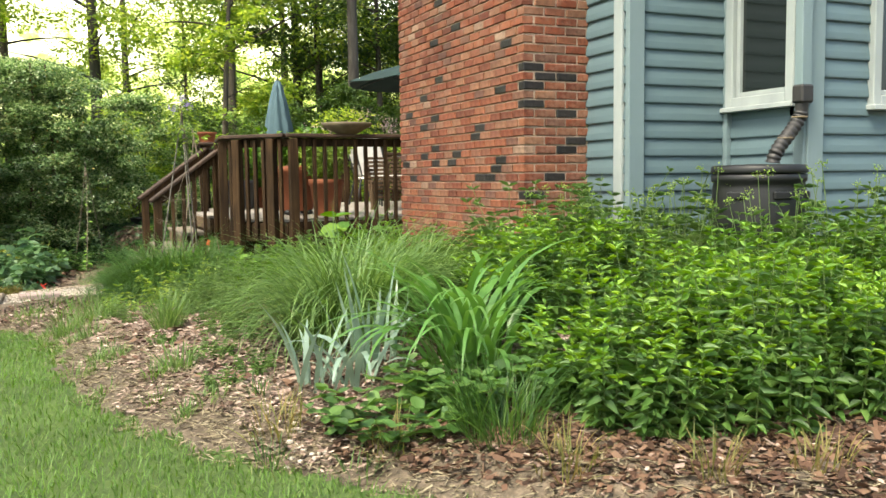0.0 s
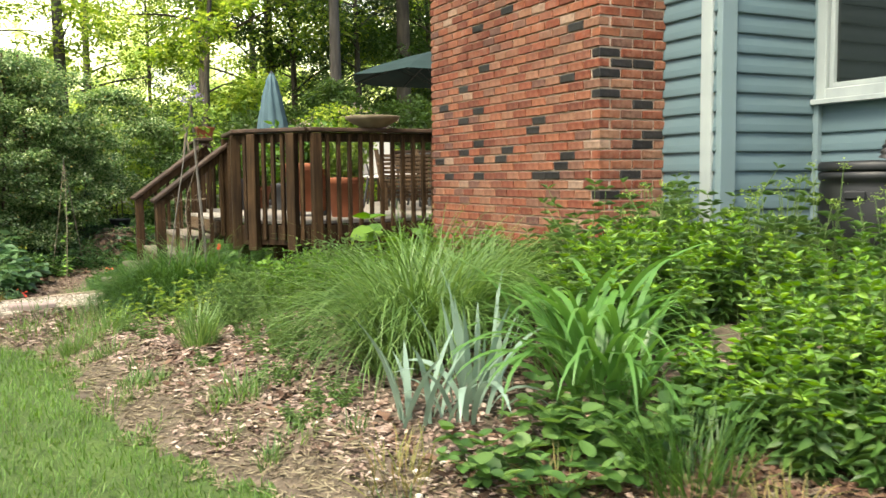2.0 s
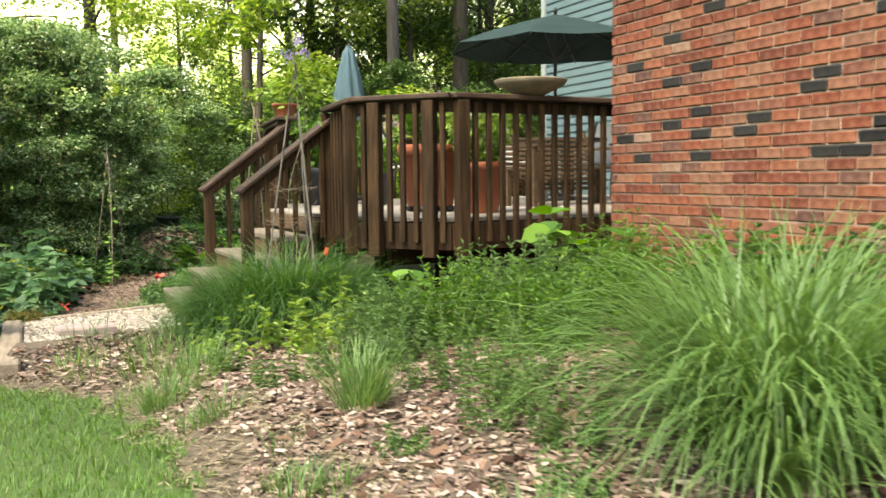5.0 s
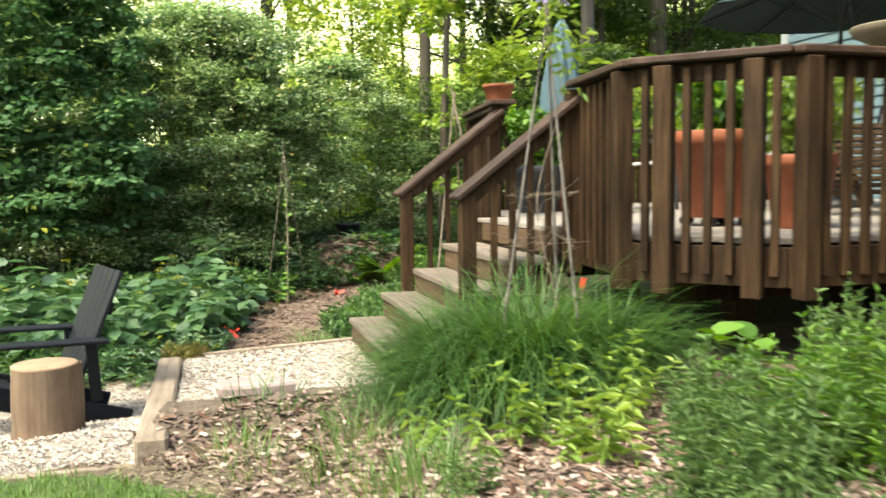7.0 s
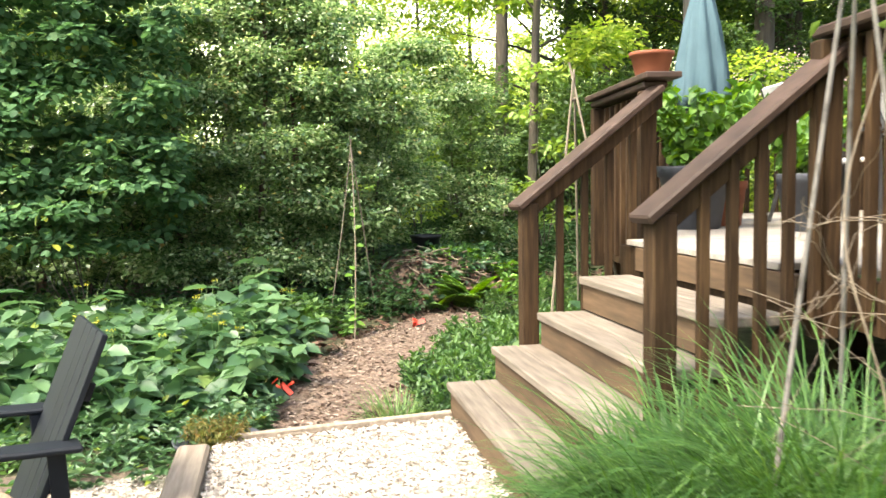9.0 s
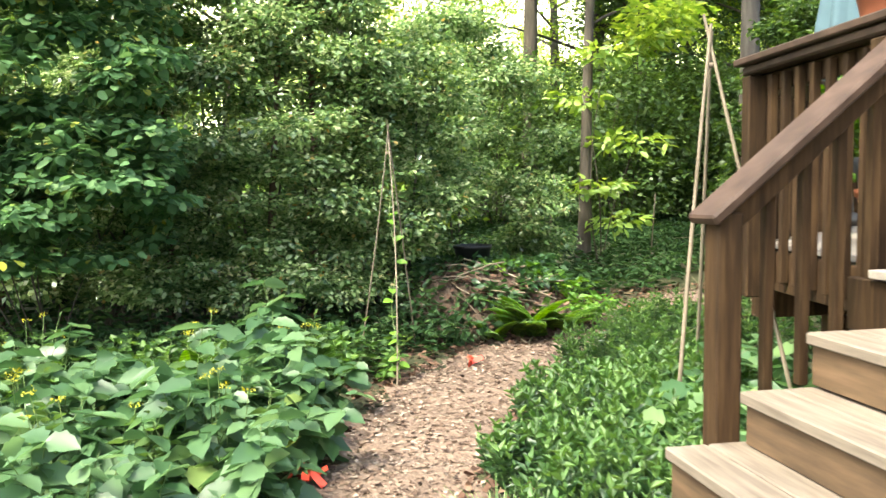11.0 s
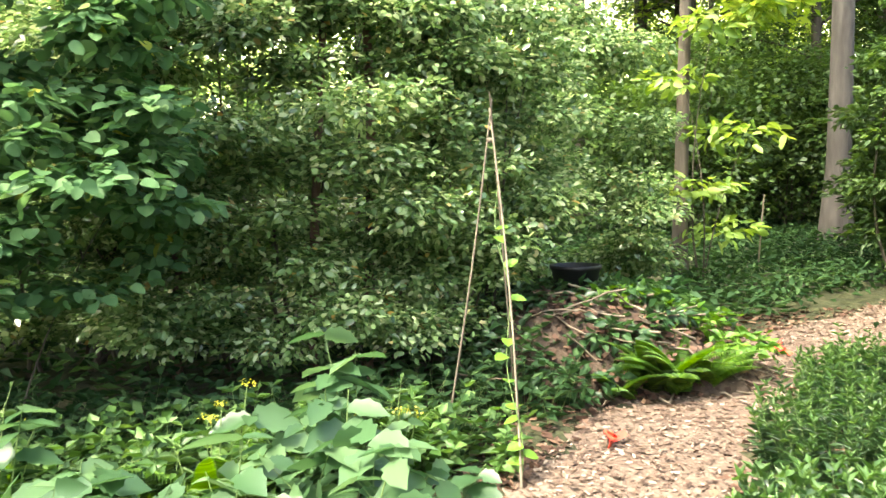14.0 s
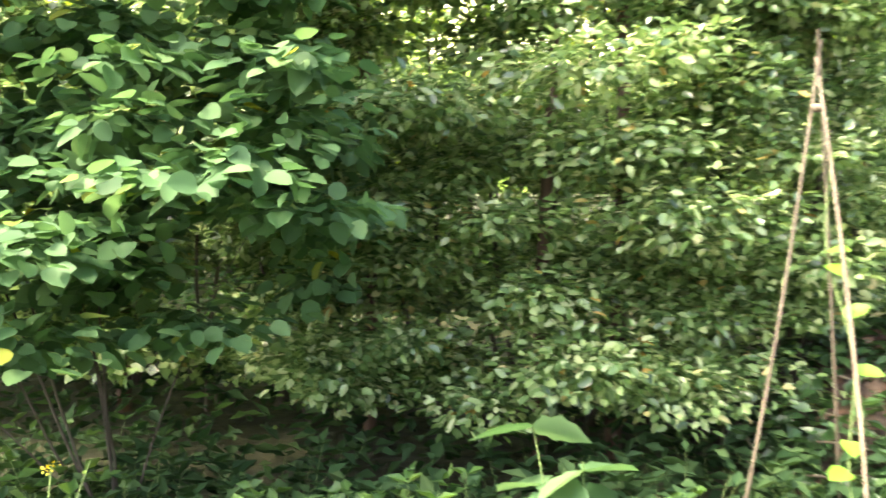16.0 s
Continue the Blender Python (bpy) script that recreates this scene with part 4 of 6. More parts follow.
def grass(name, x, y, n, r, L, W, tilt, curl, mat, label, cat="grass", seg=5, group="", single=False, dz=0.0):
    e = thing(name, label, cat, on(x, y, dz), 0, group)
    px, py = disk(n, r)
    az = np.arctan2(py, px) + R.normal(0, .7, n)
    q = np.hypot(px, py) / max(r, 1e-6)
    P = np.stack([px, py, height(x + px, y + py) + dz - e.location.z - .01], -1)
    v, f = blades(P, az, R.uniform(*tilt, n) * (.3 + .7 * q), R.uniform(*curl, n), L * R.uniform(.55, 1.1, n), W * R.uniform(.7, 1.2, n), seg)
    if single:
        for k in range(n):
            part("leaf", np_mesh("leaf", v[k], f[0], True), mat, e)
    else:
        stuff(part("foliage", joined("foliage", [(v, f)]), mat, e))
    return e


def forb(name, x, y, n, r, H, L, W, nodes, mat, label, cat="plant", mess=.25, crest=.5, young="", tm=LANCE, lean=.25, whorl=2, taper=.5, bottom=.1, group="", stem="stem", dz=0.0, up=.35):
    """A clump of leafy stems with leaves in crossed pairs."""
    e = thing(name, label, cat, on(x, y, dz), 0, group)
    px, py = disk(n, r)
    base = np.stack([px, py, height(x + px, y + py) + dz - e.location.z - .01], -1)
    hh = H * R.uniform(.62, 1.12, n) * (1 - .38 * (np.hypot(px, py) / r) ** 2)
    az = np.arctan2(py, px) + R.normal(0, .8, n)
    ln = R.uniform(0, lean, n) + lean * .6 * np.hypot(px, py) / r
    t = np.linspace(0, 1, 5)
    hx = ln[:, None] * hh[:, None] * t[None] ** 1.6
    C = np.stack([base[:, :1] + hx * np.cos(az)[:, None], base[:, 1:2] + hx * np.sin(az)[:, None], base[:, 2:3] + hh[:, None] * t[None]], -1)
    stuff(part("stalkwork", joined("stalkwork", [tubes(C, np.linspace(.0042, .0018, 5)[None] * (H / .6))]), stem, e))
    s = np.linspace(bottom, 1, nodes)
    P, D, LL = [], [], []
    for k, u in enumerate(s):
        us = np.clip(u + R.uniform(-.6, .6, n) / nodes, .02, 1) * 3.999
        i = us.astype(int)
        f = (us - i)[:, None]
        p = C[np.arange(n), i] * (1 - f) + C[np.arange(n), i + 1] * f
        a0 = R.uniform(0, 6.28, n) if k == 0 else a0 + np.pi / 2 + R.normal(0, .3, n)
        for w in range(whorl):
            a = a0 + 2 * np.pi * w / whorl
            el = up * R.uniform(.2, 1.4, n) + crest * u ** 4 - .25
            P.append(p)
            D.append(np.stack([np.cos(a) * np.cos(el), np.sin(a) * np.cos(el), np.sin(el)], -1))
            LL.append(L * (1 - taper * u ** 2) * R.uniform(.55, 1.2, n))
    if young:
        k = whorl * max(2, nodes // 4)
        py_, dy_, ly_ = np.concatenate(P[-k:]), np.concatenate(D[-k:]), np.concatenate(LL[-k:])
        P, D, LL = P[:-k], D[:-k], LL[:-k]
        stuff(part("young_foliage", joined("young_foliage", [leaves(py_, dy_, np.array([0, 0, 1.0]) + R.normal(0, mess, py_.shape), ly_, ly_ * (W / L), tm)]), young, e))
    P, D, LL = np.concatenate(P), np.concatenate(D), np.concatenate(LL)
    U = np.array([0, 0, 1.0]) + R.normal(0, mess, P.shape)
    stuff(part("foliage", joined("foliage", [leaves(P, D, U, LL, LL * (W / L), tm)]), mat, e))
    return e


def cloud(lumps, n, L, W, tm, flat=.6, inside=.35):
    """Leaves over a set of lumps (x, y, z, rx, ry, rz), thick near their skins."""
    lumps = np.array(lumps, float)
    w = (lumps[:, 3] * lumps[:, 4] + lumps[:, 4] * lumps[:, 5] + lumps[:, 3] * lumps[:, 5])
    idx = R.choice(len(lumps), n, p=w / w.sum())
    d = sphere_dirs(n)
    rad = 1 - np.abs(R.normal(0, inside, n)) + R.normal(0, .06, n)
    wob = 1 + .14 * np.sin(5 * d[:, 0] + idx) * np.sin(4 * d[:, 1] - idx) + .1 * np.sin(9 * d[:, 2] + 3 * idx)
    P = lumps[idx, :3] + d * lumps[idx, 3:] * (rad * wob)[:, None]
    D = unit((d + R.normal(0, .8, d.shape)) * np.array([1, 1, .45]) - np.array([0, 0, .15]))
    U = unit(np.array([0, 0, 1.0]) * flat * 1.6 + d * .4 + R.normal(0, .45, d.shape))
    s = R.uniform(.65, 1.2, n)
    return leaves(P, D, U, L * s, W * s, tm)


def limb_tubes(lumps, base, r0, n=3):
    """Stems from the base up into each lump."""
    C = []
    rr = []
    for l in lumps:
        foot = np.array(base, float)
        for _ in range(n):
            if n == 2:
                base = foot + np.array([l[0] * .75, l[1] * .5, 0]) + R.normal(0, .06, 3) * np.array([1, 1, 0])
            end = np.array(l[:3]) + R.normal(0, .35, 3) * np.array(l[3:])
            mid = (np.array(base) * .55 + end * .45) + R.normal(0, .08, 3) * np.linalg.norm(end - base)
            t = np.linspace(0, 1, 8)[:, None]
            C.append((1 - t) ** 2 * np.array(base) + 2 * t * (1 - t) * mid + t * t * end)
            rr.append(np.linspace(r0, r0 * .2, 8))
        base = foot
    return tubes(np.array(C), np.array(rr), 5)


def bush(name, x, y, lumps, n, L, W, tm, mat, label, cat="shrub", r0=.02, flat=.6, inside=.3, group="", stems=3):
    e = thing(name, label, cat, on(x, y), 0, group)
    stuff(part("branchwork", joined("branchwork", [limb_tubes(lumps[::24] if len(lumps) > 20 else lumps, (0, 0, -.03), r0, stems)]), "barkdark", e))
    stuff(part("foliage", joined("foliage", [cloud(lumps, n, L, W, tm, flat, inside)]), mat, e))
    return e


def sprays(n, cx, cy, rx, ry, z0, z1, r0, r1, flat):
    """Flat leafy sprays scattered over a rounded shrub outline."""
    out = []
    while len(out) < n:
        x, y, u = R.uniform(-1, 1), R.uniform(-1, 1), R.uniform(0, 1)
        w = math.sqrt(max(.05, 1 - (2 * u - .8) ** 2 * .62))
        if x * x + y * y > 1 or math.hypot(x, y) < .25 or y > .5:
            continue
        r = R.uniform(r0, r1)
        out.append((cx + x * rx * w, cy + y * ry * w, z0 + (z1 - z0) * u, r, r * .85, r * flat))
    return out


def trunk_line(H, lean=(0, 0), wig=.15, k=14):
    t = np.linspace(0, 1, k)
    ph = R.uniform(0, 6.28, 2)
    return np.stack([lean[0] * t * H + wig * np.sin(4 * t + ph[0]) * t, lean[1] * t * H + wig * np.sin(3.3 * t + ph[1]) * t, H * t - .1], -1)


def tree(name, x, y, H, r0, crown, n, L, W, mat, label, bark="barkdark", lean=(0, 0), clumps=14, tm=SIMPLE, spread=2.5, group="", sides=14):
    """Trunk, limbs and a crown of leaf sprays; crown is the share of the height where it begins."""
    e = thing(name, label, "tree", on(x, y), 0, group)
    C = trunk_line(H, lean)
    t = np.linspace(0, 1, len(C))
    r = r0 * (1 - .8 * t) * (1 + .5 * np.exp(-t * H / .25))
    part("trunk", joined("trunk", [tubes(C[None], r[None], sides)], True), bark, e)
    lumps, LC, LR = [], [], []
    for i in range(clumps):
        h = crown + (1 - crown) * (i + .5) / clumps
        k = h * (len(C) - 1)
        j = min(int(k), len(C) - 2)
        p = C[j] * (1 - k + j) + C[j + 1] * (k - j)
        a = i * 2.4 + R.uniform(-.5, .5)
        out = spread * (1 - .55 * ((h - crown) / (1 - crown)) ** 1.5) * R.uniform(.6, 1.1)
        end = p + np.array([math.cos(a) * out, math.sin(a) * out, out * R.uniform(.05, .5)])
        u = np.linspace(0, 1, 6)[:, None]
        LC.append(p * (1 - u) + end * u + np.array([0, 0, .15]) * np.sin(u * 3.1))
        LR.append(np.linspace(r0 * .28, .006, 6))
        for s in (.45, .75, 1.0):
            q = p * (1 - s) + end * s + R.normal(0, .2 * out, 3)
            k_ = out * R.uniform(.25, .42)
            lumps.append((*q, k_ * 1.25, k_ * 1.25, k_ * .55))
    stuff(part("branchwork", joined("branchwork", [tubes(np.array(LC), np.array(LR), 5)]), bark, e))
    stuff(part("crown", joined("crown", [cloud(lumps, n, L, W, tm, .8, .45)]), mat, e))
    return e


# -- perennials by the house --
MINTS = [(2.28, 2.98, .30, .56), (2.66, 2.80, .34, .62), (3.06, 2.72, .32, .58), (2.5, 3.25, .32, .62), (2.95, 3.1, .34, .60), (3.4, 2.95, .30, .44), (2.1, 3.4, .22, .38), (3.9, 3.1, .36, .40),
         (2.5, 4.5, .34, .54), (2.9, 4.75, .36, .58), (2.65, 5.0, .32, .50), (3.3, 4.5, .32, .56), (3.6, 3.85, .34, .52), (4.1, 3.7, .4, .62), (4.6, 3.5, .42, .62)]
for x, y, r, h in MINTS:
    forb("leafy_perennial", x, y, int(230 * r), r, h * 1.05, .085, .036, 14, "mintold", "bushy bright green leafy perennial in the mulch bed", lean=.2, bottom=.1, group="perennials by the house", young="mint" if 3.6 < y < 4.3 else "limemint", taper=.45, mess=.45, up=.25, crest=.7)
for x, y, h in ((2.9, 5.3, .75), (2.75, 6.2, .5), (3.3, 4.95, .85), (4.0, 4.2, .8), (3.6, 4.7, .95), (4.4, 3.9, .85), (4.9, 3.7, .85), (3.45, 5.0, .7), (3.0, 5.25, .6)):
    forb("tall_weed", x, y, 34, .3, h, .13, .022, 9, "forb", "tall green weedy stems against the house wall", lean=.35, bottom=.2, taper=.4)
for x, y, h in ((3.9, 3.9, .8), (3.4, 4.35, .75), (4.35, 3.75, .85), (2.95, 4.9, .7), (3.75, 4.4, .85)):
    e = thing("fennel_umbels", "slender stalks with small yellow-green flower heads", "flower", on(x, y), 0, "yellow-green umbels")
    c = np.stack([*disk(9, .3), h * R.uniform(.75, 1.1, 9)], -1)
    P = np.repeat(c, 24, 0) + np.stack([*disk(216, .035), R.normal(0, .012, 216)], -1)
    stuff(part("floret_mass", joined("floret_mass", [leaves(P, R.normal(0, 1, P.shape), np.array([0, 0, 1.0]) + R.normal(0, .4, P.shape), .014, .012, SIMPLE)]), "lime", e))
    stuff(part("stalkwork", joined("stalkwork", [tubes(np.stack([c * np.array([.5, .5, 0]), c * np.array([.8, .8, .6]), c], 1), .003)]), "stem", e))
# -- strap leaves, blue iris, low leaves --
grass("daylily", 1.85, 3.9, 85, .2, .85, .036, (.05, .4), (1.3, 3.0), "strap", "arching green strap-leaved daylily clump", "daylily", 10, single=True)
grass("daylily", 2.0, 4.3, 60, .2, .85, .036, (.05, .4), (1.2, 2.8), "strap", "arching green strap-leaved daylily clump", "daylily", 10, single=True)
grass("bearded_iris", 1.5, 4.35, 20, .16, .60, .033, (.05, .45), (.0, .5), "iris", "grey-blue sword-leaved iris clump", "iris", 6, single=True)
grass("bearded_iris", 1.32, 4.15, 12, .14, .56, .038, (.2, .6), (1.2, 2.6), "iris", "grey-blue sword-leaved iris with bent leaves", "iris", 8, single=True)
grass("bearded_iris", 1.14, 4.2, 15, .12, .54, .032, (.1, .6), (.1, 1.1), "iris", "grey-blue sword-leaved iris clump", "iris", 6, single=True)
grass("grass_tuft", 1.62, 3.1, 220, .16, .42, .006, (.05, .8), (.2, 1.4), "fount", "fine upright green grass tuft at the bed edge", "grass", 5)
forb("low_vine", 1.35, 3.55, 46, .32, .2, .075, .062, 4, "mintold", "low round-leaved creeping plant in mulch", tm=ROUND, lean=.8, taper=.1)
forb("low_vine", 1.65, 3.5, 40, .25, .28, .08, .066, 4, "mintold", "low round-leaved creeping plant in mulch", tm=ROUND, lean=.8, taper=.1)
# -- arching sedge in the middle of the bed --
grass("arching_grass", 1.65, 5.25, 1500, .30, .98, .009, (.1, .8), (1.0, 2.6), "sedge", "pale green arching ornamental grass mound", "grass", 7)
grass("arching_grass", 1.38, 5.0, 520, .2, .66, .009, (.1, .8), (1.0, 2.6), "sedge", "pale green arching ornamental grass mound", "grass", 7)
grass("arching_grass", 2.2, 5.7, 600, .3, .75, .008, (.1, .8), (1.0, 2.6), "sedge", "pale green arching ornamental grass mound", "grass", 7)
# -- small clumps across the mulch --
for x, y, n, r, L, m in ((.55, 5.0, 90, .09, .20, "sedge"), (.85, 4.25, 26, .05, .14, "fount"), (.83, 3.75, 60, .12, .22, "dry"), (.66, 6.6, 260, .10, .36, "sedge"), (-.02, 7.6, 150, .12, .24, "sedge"), (.25, 8.1, 120, .14, .26, "sedge"),
                        (.15, 7.0, 60, .1, .18, "forb"), (2.1, 2.4, 50, .1, .2, "dry"), (1.7, 2.75, 60, .12, .2, "dry"), (1.2, 3.3, 40, .1, .17, "dry"), (2.45, 2.25, 50, .12, .2, "dry"), (.1, 8.75, 90, .16, .24, "sedge"), (-.25, 9.3, 70, .2, .16, "fount"), (.3, 9.0, 90, .2, .3, "fount"), (.2, 5.9, 40, .08, .12, "fount")):
    grass("grass_clump", x, y, n, r, L, .006, (.05, .9), (.1, 1.2), m, "small grass clump in the mulch" if m != "dry" else "small straw-coloured grass clump in the mulch", "grass", 4, "grass clumps in the bed")
RT = random.Random(11)
for i in range(22):
    y = RT.uniform(3.2, 9.0)
    x = float(edge(y)) + RT.uniform(-.05, .35)
    grass("grass_clump", x, y, RT.randint(25, 60), RT.uniform(.04, .1), RT.uniform(.08, .16), .005, (.05, .9), (.1, 1.2), RT.choice(("sedge", "fount", "lawn")), "small green grass clump at the lawn edge", "grass", 4, "grass clumps at the lawn edge")
for x, y, n, r, h in ((1.05, 5.6, 16, .14, .32), (.95, 6.0, 20, .18, .36), (1.1, 6.6, 22, .2, .42), (.75, 5.2, 10, .12, .16), (.9, 4.7, 10, .12, .14), (.7, 4.45, 8, .1, .12), (1.25, 6.2, 24, .2, .45), (.5, 7.3, 10, .12, .22), (.35, 7.9, 8, .1, .2), (.85, 7.3, 18, .16, .3), (.55, 5.9, 6, .1, .1)):
    forb("small_shrub", x, y, int(n * 1.5), r, h, .032, .012, 12, "forb", "wispy grey-green small shrub in the mulch", lean=.5, taper=.3, group="small shrubs in the bed")
for x, y, n, r, h in ((1.05, 7.35, 30, .24, .42), (1.5, 7.45, 44, .3, .5), (1.95, 7.3, 46, .32, .52), (1.7, 6.8, 40, .3, .46), (2.3, 6.9, 44, .3, .5), (2.6, 7.5, 40, .3, .55), (1.35, 7.95, 26, .22, .36), (2.0, 7.95, 30, .3, .45), (2.6, 6.4, 40, .3, .5), (2.2, 6.3, 30, .3, .4)):
    forb("green_shrub", x, y, int(n * 1.9), r * .85, h * 1.0, .05, .017, 14, "forb" if n % 4 else "mint", "soft green bushy perennial in front of the deck", lean=.25, taper=.3, up=.7, mess=.5, group="perennials before the deck")
forb("squash_plant", 2.42, 7.5, 4, .08, .58, .22, .20, 2, "mint", "large-leaved plant beside the chimney", tm=ROUND, lean=.5, taper=0, bottom=.8, up=.1)
forb("squash_plant", 1.55, 8.15, 4, .06, .45, .12, .085, 3, "mint", "large-leaved plant before the deck", tm=ROUND, lean=.3, taper=0, bottom=.7)
# -- fountain grass by the steps, with lime sprigs --
for x, y, n, r, L in ((.70, 9.15, 1500, .2, .66), (1.0, 9.0, 1700, .22, .78), (.52, 9.3, 600, .14, .40), (.75, 8.8, 800, .2, .55), (1.3, 8.85, 800, .2, .6), (.55, 8.95, 600, .18, .5)):
    grass("fountain_grass", x, y, n, r, L, .0065, (.05, .95), (1.0, 2.6), "fount", "dark green fountain grass mound beside the steps", "grass", 7, "fountain grass by the steps")
for x, y, n, r, h in ((.6, 8.45, 10, .16, .34), (.95, 8.3, 12, .18, .36), (.35, 8.6, 6, .1, .24), (1.25, 8.5, 8, .14, .34), (.8, 8.05, 6, .1, .22), (1.05, 8.0, 6, .16, .4), (.8, 8.35, 5, .1, .44)):
    forb("lime_sprigs", x, y, max(3, int(n * .6)), r, h, .085, .028, 9, "lime", "lime green young leafy shoots before the grass", lean=.6, taper=.4, group="lime shoots")
# -- beyond the steps --
for x, y, r, h, m in ((.75, 11.85, .34, .3, "cover"), (1.1, 12.3, .4, .32, "cover"), (.75, 12.55, .3, .25, "cover"), (1.25, 12.9, .42, .32, "cover"), (1.15, 13.4, .34, .28, "cover"), (1.75, 13.3, .4, .36, "mintold")):
    forb("ground_cover", x, y, int(420 * r), r, h * 1.1, .062, .028, 9, m, "low glossy green leafy ground cover along the path", tm=OVAL, lean=.3, taper=.1, group="ground cover", up=.8, mess=.45, young="mintold")
for x, y, r, h in ((1.75, 14.1, .4, .42), (2.25, 14.6, .45, .45), (2.5, 15.0, .35, .4), (2.9, 14.6, .45, .5)):
    forb("fine_shrub", x, y, 105, r, h, .055, .012, 16, "cover", "soft feathery green shrub beside the path", up=.8, mess=.5, young="mintold", lean=.25, taper=.2, group="feathery shrubs")
for x, y in ((1.75, 12.0), (2.0, 12.9), (1.45, 11.75), (2.4, 13.8)):
    forb("broadleaf_plant", x, y, 10, .2, .4, .16, .13, 4, "broad", "broad-leaved green plant beside the steps", tm=ROUND, lean=.4, taper=.1, group="broad-leaved plants by the steps")
for x, y in ((1.3, 12.5), (1.62, 12.7), (1.5, 12.2), (1.9, 12.45), (1.75, 12.95), (2.15, 13.3)):
    forb("broadleaf_plant", x, y, 11, .2, .36, .19, .165, 4, "hazel", "light green broad lobed plant beside the steps", tm=LOBED, lean=.6, taper=.1, bottom=.4, group="broad-leaved plants by the steps", up=.15, mess=.35, crest=.0)
grass("grass_tuft", .3, 11.75, 260, .18, .28, .006, (.1, .8), (.4, 1.6), "sedge", "soft pale grass tuft beside the path", "grass", 5)
for x, y, n in ((-.3, 8.7, 60), (-.05, 8.45, 80), (.1, 8.1, 70), (-.4, 8.95, 60), (.3, 8.35, 90), (.15, 7.75, 50)):
    grass("grass_clump", x, y, n, .12, .17, .005, (.1, .9), (.2, 1.4), "lawn", "small green grass clump before the terrace", "grass", 4, "grass clumps before the terrace")
for x, y in ((-.95, 11.5), (-1.3, 11.55), (-1.7, 11.5), (-2.1, 11.6), (-2.5, 11.55), (-.72, 11.75), (-1.1, 11.8), (-1.5, 11.85), (-1.95, 11.85), (-2.4, 11.9), (-2.9, 11.9), (-.62, 11.98)):
    forb("low_weed", x, y, 34, .24, .2, .07, .034, 5, "broad" if x > -1.6 else "mintold", "low green weeds at the edge of the chip terrace", tm=OVAL, lean=.6, taper=.2, group="weeds at the terrace edge", mess=.5)
# -- big-leaved bank left of the path --
BIG = [(-.75, 12.3), (-1.2, 12.0), (-1.7, 12.2), (-2.2, 12.1), (-1.0, 12.8), (-1.5, 12.75), (-2.0, 12.9), (-2.6, 12.6), (-.55, 13.05), (-.9, 13.4), (-1.45, 13.4), (-2.0, 13.6), (-2.7, 13.4), (-.35, 13.6), (-3.2, 12.9)]
for x, y in BIG:
    forb("broadleaf_plant", x, y, 16, .3, .5, .20, .135, 6, "broad", "broad-leaved green plant on the path bank", tm=LOBED, lean=.5, taper=.45, bottom=.25, group="broad-leaved bank", up=.2, mess=.5, crest=.1)
for x, y in ((-.85, 12.9), (-1.35, 12.35), (-1.9, 12.5), (-.6, 13.5), (-1.2, 13.2), (-2.3, 13.1), (-2.8, 12.9), (-.45, 14.0), (-1.6, 13.8)):
    forb("broadleaf_plant", x, y, 6, .2, .66, .21, .135, 5, "broad", "taller broad-leaved plant on the path bank", tm=LOBED, lean=.35, taper=.3, bottom=.55, group="broad-leaved bank", up=.25, mess=.5, crest=.05)
for x, y in ((-1.2, 12.5), (-1.6, 13.1), (-.7, 12.7), (-2.2, 12.6), (-1.0, 14.0), (-1.9, 14.2), (-.4, 14.0), (-2.8, 13.9)):
    forb("yarrow", x, y, 10, .25, .55, .10, .02, 6, "forb", "slender stems with flat yellow flower heads", lean=.3, taper=.3, group="yellow flowers")
    e = thing("flower_heads", "flat yellow flower heads above the leaves", "flower", on(x, y), 0, "yellow flower heads")
    c = np.stack([*disk(4, .28), R.uniform(.42, .58, 4)], -1)
    P = np.repeat(c, 22, 0) + np.stack([*disk(88, .03), R.normal(0, .006, 88)], -1)
    stuff(part("floret_mass", joined("floret_mass", [leaves(P, R.normal(0, 1, P.shape), np.array([0, 0, 1.0]) + R.normal(0, .4, P.shape), .011, .009, SIMPLE)]), "fennel", e))
    part("stalkwork", joined("stalkwork", [tubes(np.stack([c * np.array([.4, .4, 0]), c * np.array([.8, .8, .6]), c], 1), .0025)]), "stem", e)
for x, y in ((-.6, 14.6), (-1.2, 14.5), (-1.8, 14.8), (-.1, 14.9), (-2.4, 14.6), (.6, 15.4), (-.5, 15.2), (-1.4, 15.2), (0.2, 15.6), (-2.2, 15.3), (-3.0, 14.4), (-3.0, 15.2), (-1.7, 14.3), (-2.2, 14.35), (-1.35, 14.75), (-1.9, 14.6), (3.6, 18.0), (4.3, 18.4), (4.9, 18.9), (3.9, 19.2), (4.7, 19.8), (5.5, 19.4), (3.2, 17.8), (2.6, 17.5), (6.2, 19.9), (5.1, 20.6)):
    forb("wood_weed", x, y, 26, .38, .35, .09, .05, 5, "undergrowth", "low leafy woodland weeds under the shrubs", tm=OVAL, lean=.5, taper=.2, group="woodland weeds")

for x, y in ((-1.9, 14.0), (-1.5, 14.25), (-1.1, 14.2), (-2.3, 14.1), (-.75, 14.35), (-1.3, 14.6), (-.35, 14.55), (-1.75, 14.55), (-2.6, 14.3), (-.9, 14.75), (.0, 14.6), (-2.1, 14.85)):
    forb("wood_weed", x, y, 34, .3, .36, .085, .055, 6, "mintold", "leafy green woodland plant at the foot of the shrubs", tm=OVAL, lean=.45, taper=.2, group="woodland weeds", mess=.45)


